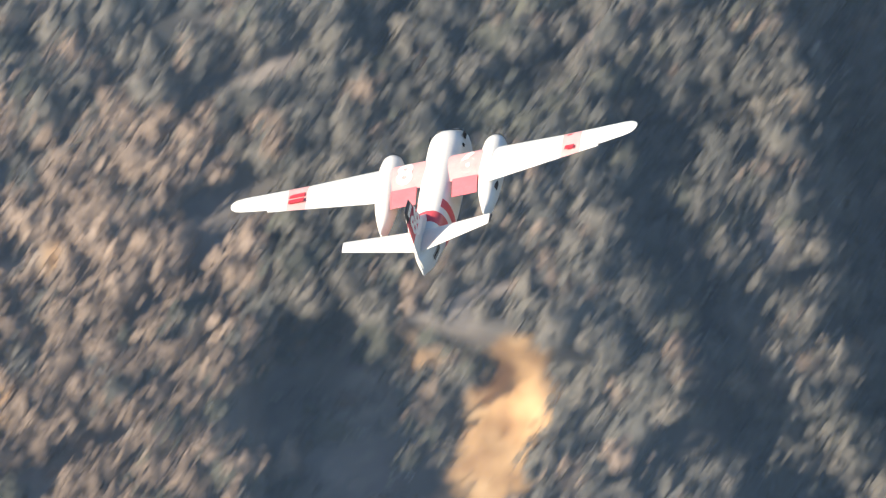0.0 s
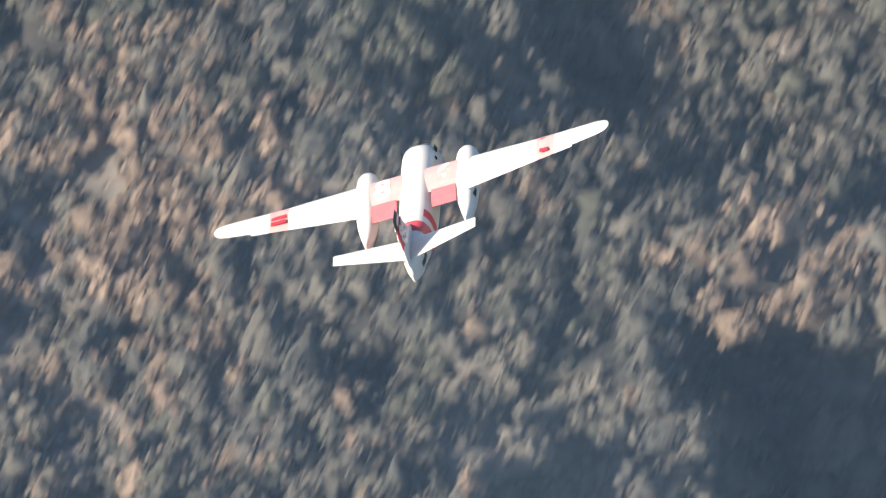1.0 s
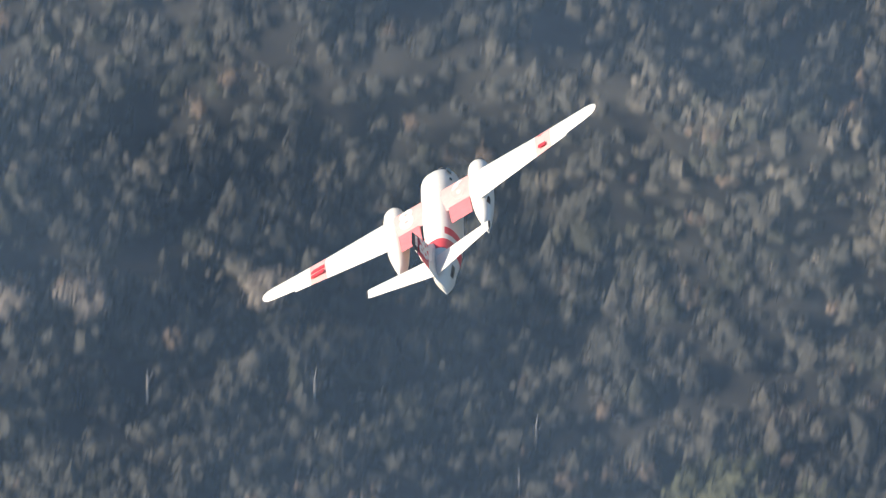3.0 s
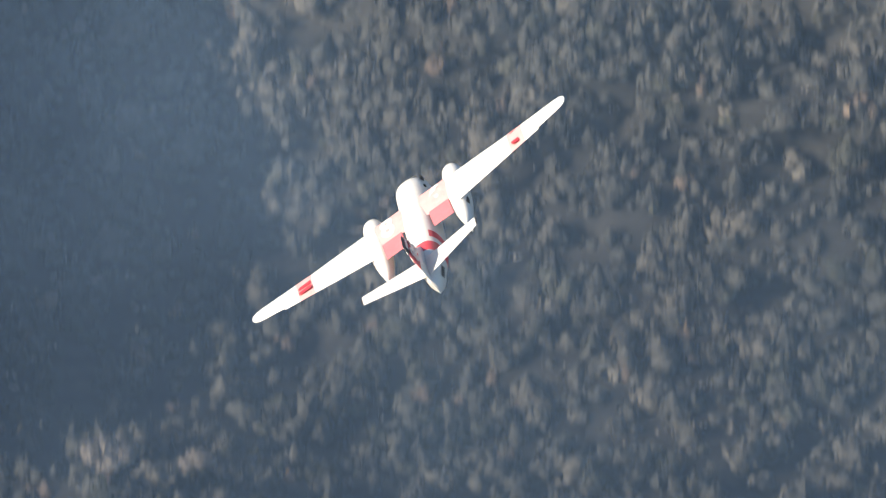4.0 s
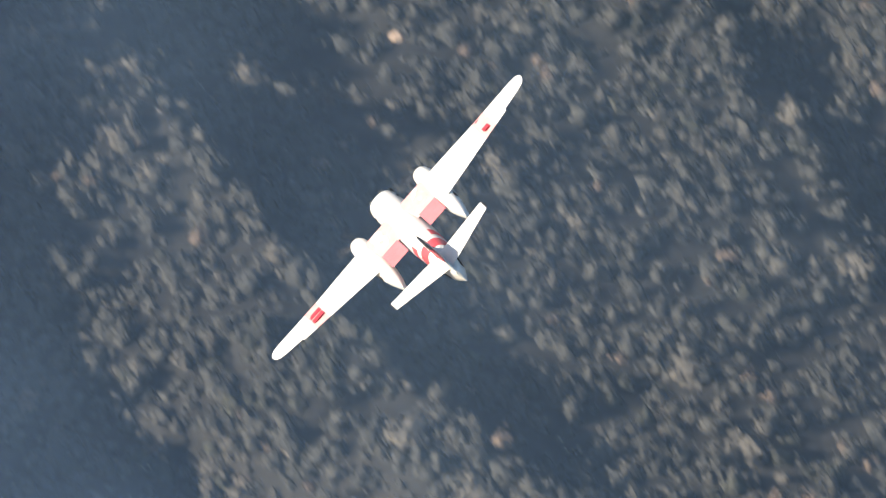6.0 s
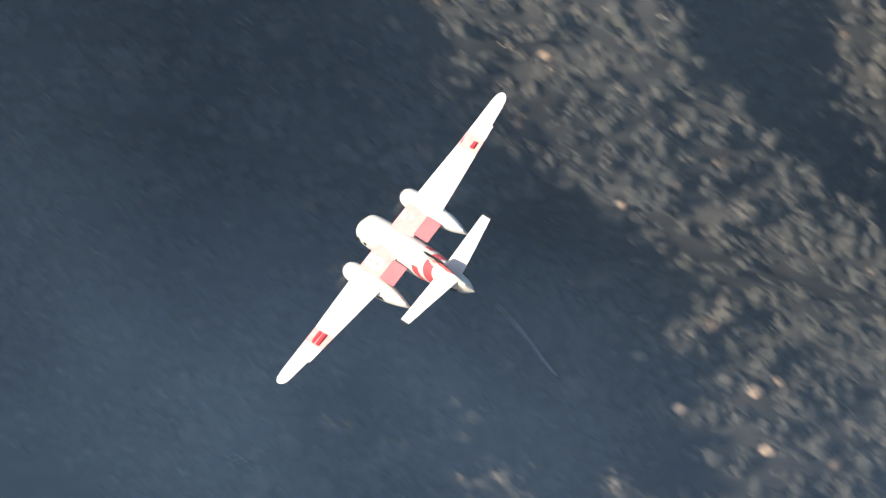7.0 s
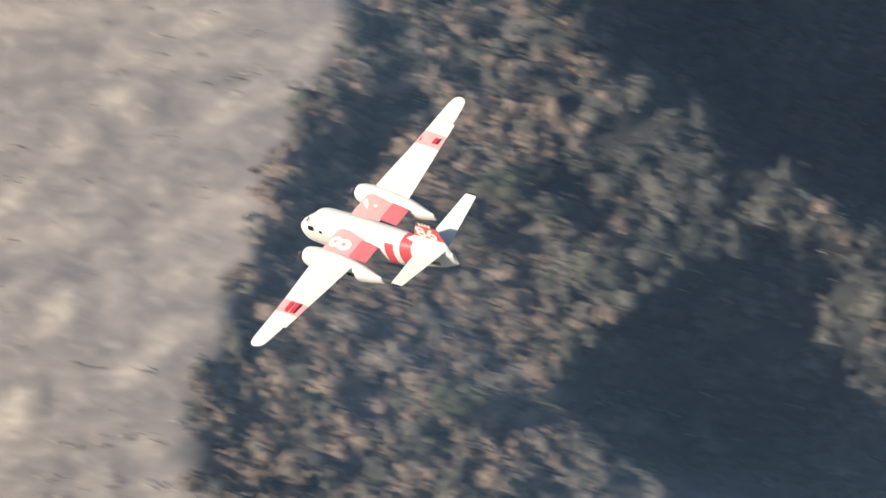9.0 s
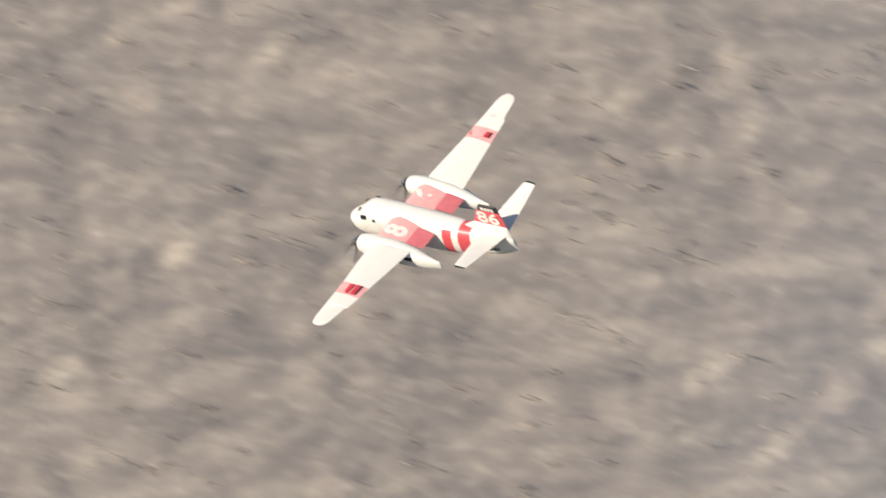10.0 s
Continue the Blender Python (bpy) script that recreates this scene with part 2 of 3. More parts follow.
def hollows(x, y):
    """How deep the ravines cut: each falls away at its brink as far as its shadow needs."""
    out = np.zeros_like(x)
    wobble = 0.5 * waves(x, y, 7, 51, 3)
    for name, rows in RAVINES.items():
        w, brink, end = np.array(rows, float).T
        up = 0.95 if name in ("main_canyon", "upper_canyon", "spur_flank") else (w.mean() - 2090) / 350
        lean, depth = 0.232 + 0.126 * up, 0.92 + 0.13 * up      # how the rays fall on this part of the slope
        ray = y + lean * x
        wa = np.maximum.accumulate(w + (lean - LEAN) * brink)
        wb = np.maximum.accumulate(w + (lean - LEAN) * end)
        a, b = np.interp(ray, wa, brink), np.interp(ray, wb, end)
        width = np.maximum(b - a, 0) * ((ray >= wa[0]) & (ray <= wa[-1]))
        out += (depth * width + 1.6 * smooth(0, 4, width)) * smooth(0, np.maximum(0.14 * width, 1.2), x - a + wobble)
    return out


def gaps(x, y):
    """Small bare hollows between the shrubs, 0 to 1."""
    return smooth(0.3, 0.65, waves(x, y, 10, 61, 2) + 0.25 * waves(x, y, 33, 62, 2))


def relief(x, y):
    """How far the ground stands out from the general slope towards the viewer."""
    rough = 1.1 * waves(x, y, 38, 3) + 0.4 * waves(x, y, 9, 5, 3) - 1.3 * gaps(x, y)
    calm = 1 - 0.65 * grass_mask(x, y) * smooth(2400, 2430, y)
    bowl = -0.7 * np.clip(x - 14, 0, 40) * smooth(2222, 2236, y + LEAN * x) * smooth(2268, 2252, y + LEAN * x)
    near = smooth(1850, 2000, y) * smooth(2900, 2700, y) * smooth(-420, -250, x) * smooth(320, 180, x)
    return (rough * calm + bowl + 0.10 * np.clip(x, -60, 60) - hollows(x, y)) * near


def ground_at(x, y):
    k = relief(x, y)
    base = np.stack([x, y, slope_height(y)], -1)
    toward = np.array(EYE) - base
    toward /= np.linalg.norm(toward, axis=-1, keepdims=True)
    return base + toward * k[..., None]


def ridge_edge(y):
    """Edge of the grassy ridge above the canyon."""
    return np.interp(y, [2400, 2436, 2446, 2453, 2461, 2466, 2474, 2478, 2484, 2495, 2520],
                     [-79, -78, -78.5, -77.2, -75, -73.5, -72.3, -69.5, -69, -70, -71])


def straw_mask(x, y):
    """Patches of bleached dry grass along the ridge."""
    out = np.zeros_like(x)
    for px, py, size in STRAW_PATCHES:
        along, across = (0.45 * (x - px) + 0.89 * (y - py)) / size, (0.89 * (x - px) - 0.45 * (y - py)) / size
        out = np.maximum(out, np.exp(-(along / 1.9) ** 2 - (across / 0.85) ** 2))
    speckle = smooth(0.35, 0.8, waves(x, y, 5, 83, 2) + 0.3 * waves(x, y, 22, 84)) * grass_mask(x, y) * smooth(2410, 2430, y)
    return np.maximum(0.8 * smooth(0.25, 0.8, out + 0.4 * waves(x, y, 3, 81, 2) * out), 0.35 * speckle)


STRAW_PATCHES = [(-77.7, 2491.2, 1.6), (-79.3, 2482.2, 1.7), (-77.9, 2473.4, 1.4), (-88.3, 2453.4, 1.7), (-85.0, 2474.7, 1.3), (-71.5, 2480.0, 1.5), (-91.2, 2443.9, 1.6), (-81.0, 2451.0, 1.3),
                 (-92.2, 2464.2, 1.1), (-95.0, 2495.8, 1.2), (-97.1, 2471.8, 1.5), (-133.3, 2483.2, 1.3), (-141.0, 2470.8, 1.4), (-100.6, 2492.9, 1.0), (-103.9, 2498.4, 1.1), (-128.1, 2502.9, 1.2)]


def sunny_flats(x, y):
    return np.clip(smooth(-8, -14, x) * smooth(2112, 2096, y) + 0.9 * bell(x - 6.5, 6) * bell(y - 2149, 15) + 0.7 * bell(x - 47, 7) * bell(y - 2145, 6), 0, 1)


def grass_mask(x, y):
    edge = ridge_edge(y) + 1.3 * waves(x, y, 9, 9)
    m = smooth(edge + 1.2, edge - 1.2, x) * smooth(2370, 2400, y)
    lowl = smooth(0.1, 0.6, waves(x, y, 26, 21)) * 0.6 * smooth(2190, 2150, y) + 0.5 * sunny_flats(x, y)
    ledge = 0.5 * smooth(0.0, 0.5, waves(x, y, 15, 33)) * smooth(-50, -56, x) * smooth(2425, 2435, y)
    bank = 0.7 * bell(x + 6.5, 4.5) * smooth(2089, 2084, y)
    return np.maximum(np.maximum(m, lowl), np.maximum(ledge, bank))


def sand_mask(x, y):
    w = waves(x, y, 5, 14)
    mid = np.interp(y, [2060, 2075, 2080, 2083, 2087], [0.5, 2.2, 4.0, 5.0, 4.3])
    half = np.interp(y, [2060, 2075, 2080, 2083, 2086, 2088], [2.6, 2.4, 2.9, 2.7, 1.8, 0.0])
    a = smooth(1.15, 0.75, np.abs(x - mid) / np.maximum(half, 0.05) + 0.35 * w) * (half > 0.05)
    b = 0.75 * smooth(1.2, 0.6, np.hypot(x + 1.1, (y - 2085.6) * 0.7) / 1.5 + 0.3 * w)
    line = np.interp(y, [2078, 2085, 2090, 2093, 2099, 2106], [-27, -25.5, -24.2, -22.9, -23.3, -23.6])
    c = 0.8 * smooth(1.3, 0.8, np.abs(x - line) + 0.4 * w) * smooth(2076, 2080, y) * smooth(2103, 2095, y)
    return np.maximum(np.maximum(a, b), c)


def spread(inner, step, outer):
    """Even steps in the middle, growing outwards to the horizon."""
    mid = np.arange(inner[0], inner[1] + step, step)
    grow = step * np.cumsum(1.35 ** np.arange(1, 40))
    lo, hi = mid[0] - grow, mid[-1] + grow
    return np.concatenate([lo[lo > outer[0]][::-1], mid, hi[hi < outer[1]]])


def build_ground():
    xs, ys = spread((-185, 120), 1.0, (-6000, 6000)), spread((2030, 2560), 1.0, (-6000, 7000))
    gx, gy = np.meshgrid(xs, ys)
    co = ground_at(gx, gy).reshape(-1, 3)
    nx, ny = len(xs), len(ys)
    i = (np.arange(ny - 1)[:, None] * nx + np.arange(nx - 1)[None, :]).ravel()
    quads = np.stack([i, i + 1, i + nx + 1, i + nx], -1)
    me = bpy.data.meshes.new("ground")
    fill(me, co, quads)
    for name, values in (("grass", grass_mask(gx, gy)), ("sand", sand_mask(gx, gy)), ("straw", straw_mask(gx, gy))):
        me.attributes.new(name, "FLOAT", "POINT").data.foreach_set("value", values.ravel().astype(np.float32))
    me.polygons.foreach_set("use_smooth", np.ones(len(quads), bool))
    me.materials.append(SOIL)
    return tagged(new("ground", me), "brown brushy hillside soil with bare tan patches", "ground", kind="structure")


def fill(me, co, quads):
    """Puts points and four-cornered faces into an empty mesh."""
    me.vertices.add(len(co))
    me.vertices.foreach_set("co", np.asarray(co, np.float32).ravel())
    me.loops.add(quads.size)
    me.loops.foreach_set("vertex_index", quads.ravel().astype(np.int32))
    me.polygons.add(len(quads))
    me.polygons.foreach_set("loop_start", np.arange(0, quads.size, quads.shape[1], dtype=np.int32))
    me.update(calc_edges=True)


ground = build_ground()


# ---- brush on the hillside ----
def unit(v):
    return v / np.linalg.norm(v, axis=-1, keepdims=True)


def shrub_shape(seed, leaves, leaf=0.26, tall=0.8, rings=3, around=7):
    """One shrub of radius 1: a lumpy, folded mound overgrown with small leaf clumps that break its outline. Points and soft normals."""
    rng = np.random.RandomState(seed)
    bumps = unit(rng.normal(size=(9, 3)) + (0, 0, 0.4))
    size = rng.uniform(0.25, 0.55, 9)

    def reach(d):
        return 0.52 + sum(s * np.exp(-8 * (1 - d @ q)) for q, s in zip(bumps, size))

    co, soft = [], []
    if rings:
        up, turn = np.meshgrid(np.linspace(-0.12, 0.5 * np.pi - 0.05, rings + 1), np.linspace(0, 2 * np.pi, around + 1), indexing="ij")
        d = np.stack([np.cos(up) * np.cos(turn), np.cos(up) * np.sin(turn), np.sin(up)], -1)
        p = d * (reach(d) * rng.uniform(0.66, 0.92, up.shape))[..., None] * (1, 1, tall)
        p[:, -1] = p[:, 0]
        n = unit(np.cross(np.gradient(p, axis=1), np.gradient(p, axis=0)))
        n = unit(np.where((n * d).sum(-1, keepdims=True) < 0, -n, n) + 0.5 * d)
        co.append(np.stack([p[:-1, :-1], p[:-1, 1:], p[1:, 1:], p[1:, :-1]], 2).reshape(-1, 3))
        soft.append(np.stack([n[:-1, :-1], n[:-1, 1:], n[1:, 1:], n[1:, :-1]], 2).reshape(-1, 3))
    d = rng.normal(size=(leaves, 3))
    d[:, 2] = np.abs(d[:, 2]) * 0.9
    d = unit(d)
    pts = d * (reach(d) * rng.uniform(0.85, 1.12, leaves))[:, None] * (1, 1, tall)
    nor = unit(d + (0, 0, 0.2) + rng.normal(size=d.shape) * 0.5)
    a = unit(np.cross(nor, rng.normal(size=nor.shape)))
    c = np.cross(nor, a)
    s, e = leaf * rng.uniform(0.6, 1.3, (leaves, 1)), rng.uniform(0.5, 1.0, (leaves, 1))
    co.append(np.stack([pts - a * s, pts - c * s * e, pts + a * s * 0.9 + nor * s * 0.3, pts + c * s * e], 1).reshape(-1, 3))
    soft.append(np.repeat(unit(d + nor * 0.35 + rng.normal(size=d.shape) * 0.3), 4, axis=0))
    return np.concatenate(co), np.concatenate(soft)


def plan_middle(y):
    """Middle of the stretch of hillside that carries the full cover of brush."""
    return np.interp(y, [2030, 2094, 2150, 2213, 2290, 2330, 2370, 2404, 2435, 2457, 2520],
                     [0, 0, 25, 44, 53, 49, 37, 11, -30, -70, -85])


def plan_half(y):
    return np.interp(y, [2030, 2380, 2425, 2520], [37, 37, 90, 90])


def scatter(name, label, mat, shapes, count, radius, seed, chance, squash=(0.7, 1.1), tries=8):
    rng = np.random.RandomState(seed)
    x0, y0 = rng.uniform(-1, 1, count * tries), rng.uniform(2062, 2515, count * tries)
    x = plan_middle(y0) + x0 * plan_half(y0)
    keep = rng.rand(len(x)) < chance(x, y0) * plan_half(y0) / 90
    x, y = x[keep][:count], y0[keep][:count]
    r = (radius[0] + (radius[1] - radius[0]) * rng.beta(1.1, 1.9, len(x))) * np.interp(y, [2080, 2180, 2250, 2330, 2420, 2440], [1.4, 1.15, 0.95, 0.72, 0.75, 1.05])
    at = ground_at(x, y)
    # Leaf tint also carries painted light: darker on dim stretches, lighter below the ridge.
    tint = np.clip(rng.beta(1.3, 1.7, len(x)) + 0.35 * waves(x, y, 24, seed + 1) + 0.3 * waves(x, y, 8, seed + 2, 2) - 0.3 * smooth(2140, 2220, y) * smooth(-45, -25, x) - 0.22 * smooth(2260, 2320, y) * smooth(-45, -25, x) - 0.38 * smooth(2172, 2195, y) * smooth(2290, 2260, y) * smooth(62, 50, x) - 0.4 * bell(x + 45, 8) * bell(y - 2467, 9) - 0.4 * bell(x + 48, 11) * bell(y - 2424, 14) + 0.15 * smooth(-45, -55, x), 0, 1)
    turn, flat = rng.uniform(0, 2 * np.pi, len(x)), rng.uniform(*squash, len(x))
    kind = rng.randint(len(shapes), size=len(x))
    all_co, all_t, all_n = [], [], []
    for k, (shape, soft) in enumerate(shapes):
        s = kind == k
        c, n = np.cos(turn[s])[:, None], np.sin(turn[s])[:, None]
        px = (shape[:, 0] * c - shape[:, 1] * n) * r[s][:, None]
        py = (shape[:, 0] * n + shape[:, 1] * c) * r[s][:, None]
        pz = shape[:, 2] * (r[s] * flat[s])[:, None]
        co = np.stack([px + at[s, 0][:, None], py + at[s, 1][:, None], pz + at[s, 2][:, None]], -1)
        all_co.append(co.reshape(-1, 3))
        all_n.append(np.stack([soft[:, 0] * c - soft[:, 1] * n, soft[:, 0] * n + soft[:, 1] * c, np.broadcast_to(soft[:, 2], px.shape)], -1).reshape(-1, 3))
        all_t.append(np.repeat(tint[s], len(shape)))
    co, tints = np.concatenate(all_co), np.concatenate(all_t)
    me = bpy.data.meshes.new(name)
    fill(me, co, np.arange(len(co)).reshape(-1, 4))
    me.attributes.new("tint", "FLOAT", "POINT").data.foreach_set("value", tints.astype(np.float32))
    me.normals_split_custom_set_from_vertices(np.concatenate(all_n).astype(np.float32))
    me.materials.append(mat)
    return tagged(new(name, me), label, "shrubs", kind="stuff")


def open_ground(x, y):
    return np.maximum(grass_mask(x, y) * smooth(2300, 2400, y), sand_mask(x, y))


def brush_chance(x, y):
    bank = bell(x + 7, 5) * bell(y - 2079, 9)
    return np.clip(1 - 0.6 * gaps(x, y) - 1.6 * bank, 0.01, 1) * (0.62 + 0.38 * smooth(2270, 2330, y) * smooth(2430, 2415, y)) * (1 - 0.85 * sunny_flats(x, y)) * (1 - open_ground(x, y))


def tan_chance(x, y):
    """Dry tan brush: the lowest slope, the sunny flats above it and the brush below the grassy ridge."""
    low = sunny_flats(x, y)
    ridge = 0.7 * smooth(-49, -56, x) * smooth(2425, 2440, y)
    return np.clip(0.06 * smooth(2240, 2180, y) + low + ridge + 0.12 * waves(x, y, 18, 77) * smooth(2300, 2220, y), 0.02, 1) * (1 - gaps(x, y)) * (1 - open_ground(x, y))


def dry_chance(x, y):
    ridge = grass_mask(x, y) * smooth(2400, 2430, y)
    return np.clip(0.08 + 0.06 * ridge + 0.15 * waves(x, y, 24, 77), 0.02, 0.9) * (1 - sand_mask(x, y))


def olive_chance(x, y):
    return np.clip(0.2 + 0.8 * waves(x, y, 27, 90), 0.03, 1) * (1 - grass_mask(x, y)) * (1 - sand_mask(x, y))


shrubs = [shrub_shape(s, 30, 0.19, 0.95, 2, 6) for s in range(8)]
tufts = [shrub_shape(s + 50, 16, 0.22, 0.7, 0) for s in range(5)]
scatter("chaparral_brush", "grey-brown chaparral shrubs covering the steep hillside", SAGE, shrubs, 26500, (0.45, 1.9), 11, brush_chance, (0.8, 1.35))
scatter("green_brush", "olive green shrubs among the dry hillside brush", OLIVE, shrubs, 3000, (0.6, 2.0), 12, olive_chance, (0.8, 1.3))
scatter("tan_brush", "dry tan-brown shrubs on the sunny parts of the hillside", TAN, shrubs, 4200, (0.5, 1.7), 14, tan_chance, (0.8, 1.3), 30)
scatter("dry_grass_tufts", "pale dry grass tufts and dead brush on tan ground", STRAW, tufts, 8000, (0.35, 1.2), 13, dry_chance, (0.06, 0.16))


def mesh_object(name, co, faces, mat, parent=None, label="", shade=True):
    me = bpy.data.meshes.new(name)
    me.from_pydata([tuple(map(float, c)) for c in co], [], [tuple(map(int, f)) for f in faces])
    bm = bmesh.new()
    bm.from_mesh(me)
    bmesh.ops.recalc_face_normals(bm, faces=bm.faces[:])
    bm.to_mesh(me)
    bm.free()
    if shade:
        me.shade_smooth()
        me.set_sharp_from_angle(angle=radians(38))
    me.materials.append(mat)
    ob = new(name, me)
    if parent:
        ob.parent = parent
    return tagged(ob, label)


def loft(rings, closed_ends=True):
    """Skins rings of equal length, one after another."""
    n = len(rings[0])
    co = np.concatenate(rings)
    faces = []
    for r in range(len(rings) - 1):
        for i in range(n):
            j = (i + 1) % n
            faces.append((r * n + i, r * n + j, (r + 1) * n + j, (r + 1) * n + i))
    if closed_ends:
        faces.append(tuple(range(n))[::-1])
        faces.append(tuple(range((len(rings) - 1) * n, len(rings) * n)))
    return co, faces


# ---- trees, snags and single shrubs ----
def tree_parts(seed, height, spread_r):
    """Trunk with limbs (rings of a tapering tube) and a crown of many leaf clumps."""
    rng = np.random.RandomState(seed)
    co, faces = [], []

    def tube(a, b, ra, rb):
        a, b = np.array(a, float), np.array(b, float)
        d = (b - a) / np.linalg.norm(b - a)
        p = np.cross(d, (0.3, 0.9, 0.1))
        p /= np.linalg.norm(p)
        q = np.cross(d, p)
        base = len(co)
        for c, r in ((a, ra), ((a + b) / 2 + rng.normal(size=3) * 0.05 * height / 5, (ra + rb) / 2), (b, rb)):
            for k in range(7):
                w = 2 * np.pi * k / 7
                co.append(c + (p * np.cos(w) + q * np.sin(w)) * r)
        for s in range(2):
            for k in range(7):
                faces.append((base + s * 7 + k, base + s * 7 + (k + 1) % 7, base + s * 7 + 7 + (k + 1) % 7, base + s * 7 + 7 + k))

    fork = height * 0.4
    tube((0, 0, -0.4), (0.1, 0.1, fork), 0.05 * height, 0.035 * height)
    tips = []
    for k in range(6):
        w = 2 * np.pi * (k + rng.rand() * 0.6) / 6
        tip = (np.cos(w) * spread_r * 0.6, np.sin(w) * spread_r * 0.6, height * rng.uniform(0.55, 0.85))
        tube((0.1, 0.1, fork * rng.uniform(0.7, 1.0)), tip, 0.022 * height, 0.008 * height)
        tips.append(tip)
    crown, soft = [], []
    for k, tip in enumerate(tips + [(0, 0, height * 0.8)]):
        lump, lean = shrub_shape(seed * 31 + k, 130, 0.13, 0.95)
        crown.append(lump * (spread_r * rng.uniform(0.5, 0.75)) + np.array(tip) - (0, 0, spread_r * 0.2))
        soft.append(lean)
    return np.array(co), faces, np.concatenate(crown), np.concatenate(soft)


def build_tree(seed, height, spread_r, leaf_mat, label):
    co, faces, crown, soft = tree_parts(seed, height, spread_r)
    tree = tagged(new("tree"), label, "tree")
    mesh_object("trunk", co, faces, BARK, tree)
    me = bpy.data.meshes.new("crown")
    fill(me, crown, np.arange(len(crown)).reshape(-1, 4))
    tint = np.repeat(np.random.RandomState(seed).uniform(0.2, 0.8, len(crown) // 604 + 1), 604)[:len(crown)]
    me.attributes.new("tint", "FLOAT", "POINT").data.foreach_set("value", tint.astype(np.float32))
    me.normals_split_custom_set_from_vertices(soft.astype(np.float32))
    me.materials.append(leaf_mat)
    new("crown", me).parent = tree
    return tree


def on_ground(x, y, turn=0.0, size=1.0):
    p = ground_at(np.array([x]), np.array([y]))[0]
    return pose(*p, 0, 0, turn) @ Matrix.Scale(size, 4)


def plant(source, spots, group):
    tagged(source, group=group)
    for k, (x, y, size) in enumerate(spots):
        m = on_ground(x, y, 77 * k)
        ob = source if k == 0 else copy_thing(source, m)
        ob.matrix_basis = m
        ob.scale = (size, size, size)


GREEN_TREE = build_tree(3, 5.2, 2.4, GREEN, "round olive green tree standing in the brush")
DARK_TREE = build_tree(5, 4.6, 2.2, OLIVE, "dark green oak on the sunlit hillside")
PALE_TREE = build_tree(8, 3.4, 1.6, DUSTY, "pale dry-leaved small tree on the hillside")
plant(GREEN_TREE, [(65.2, 2210.2, 1.3), (66.4, 2206.2, 1.45), (70.4, 2205.4, 1.5), (71.0, 2200.5, 1.2), (66.0, 2203.0, 1.0), (-58.7, 2462.5, 0.80), (-61.3, 2441.8, 0.75), (-58.3, 2462.4, 0.80)], "green trees")
plant(DARK_TREE, [(20.5, 2160.8, 1.00), (23.3, 2158.9, 1.10), (18.7, 2157.2, 0.90), (26.0, 2156.7, 0.85), (26.2, 2099.6, 0.80), (28.3, 2105.8, 0.80), (24.5, 2161.9, 0.90), (23.4, 2130.8, 0.80), (78.5, 2287.0, 0.70), (-57.0, 2464.2, 0.7), (-60.2, 2459.0, 0.6), (-55.6, 2461.4, 0.65), (-53.0, 2466.0, 0.6)], "dark oaks")
plant(PALE_TREE, [(20.8, 2229.2, 0.95), (25.4, 2229.4, 1.1), (18.4, 2222.3, 0.75), (44.8, 2201.3, 1.05), (43.6, 2195.6, 0.95), (37.2, 2230.0, 1.1), (46.6, 2200.0, 0.9), (51.0, 2200.8, 0.8),
                  (30.8, 2261.0, 1.15), (36.4, 2261.4, 0.8), (46.6, 2160.4, 0.8), (-65.5, 2446.5, 1.0), (-68.6, 2450.2, 0.9), (-50.3, 2426.6, 0.9)], "pale trees")

ROCKS = [(29.0, 2399.4, 1.36), (32.5, 2390.7, 1.43), (27.6, 2389.1, 1.22), (24.9, 2394.0, 1.16), (25.3, 2397.7, 0.95), (33.3, 2385.2, 1.22), (34.0, 2391.7, 1.02), (23.9, 2408.3, 0.88),
         (70.8, 2352.6, 1.36), (71.4, 2340.8, 1.29), (14.1, 2433.3, 1.09), (19.0, 2422.3, 0.95), (65.6, 2198.8, 0.82), (-9.0, 2133.3, 0.88)]
LOG_A, LOG_B = (15.6, 2398.6), (19.4, 2392.3)


def build_shrub(seed, label):
    co, soft = shrub_shape(seed, 60, 0.16, 0.85)
    me = bpy.data.meshes.new("shrub")
    fill(me, co, np.arange(len(co)).reshape(-1, 4))
    me.attributes.new("tint", "FLOAT", "POINT").data.foreach_set("value", np.full(len(co), 0.35 + 0.12 * (seed % 4), np.float32))
    me.normals_split_custom_set_from_vertices(soft.astype(np.float32))
    me.materials.append(SAGE)
    return tagged(new("shrub", me), label, "shrub")


rng_s = np.random.RandomState(404)
for seed, label in ((211, "large grey-brown chaparral shrub on the hillside"), (222, "rounded dusty sage shrub on the hillside"), (231, "sprawling dry brown shrub on the hillside")):
    ys = rng_s.uniform(2065, 2440, 45)
    plant(build_shrub(seed, label), [(float(plan_middle(y) + rng_s.uniform(-28, 28)), float(y), float(rng_s.uniform(1.5, 2.2))) for y in ys], "single shrubs")


def build_rock(seed):
    bm = bmesh.new()
    bmesh.ops.create_icosphere(bm, subdivisions=2, radius=0.5)
    for v in bm.verts:
        v.co *= 1 + 0.35 * noise.noise(v.co * 2.3 + Vector((seed, 0, 0)))
        v.co.z *= 0.65
    me = bpy.data.meshes.new("rock")
    bm.to_mesh(me)
    bm.free()
    me.materials.append(ROCK)
    return tagged(new("rock", me), "pale pinkish sandstone rock among the brush", "rock")


plant(build_rock(4), ROCKS, "rocks on the slope")


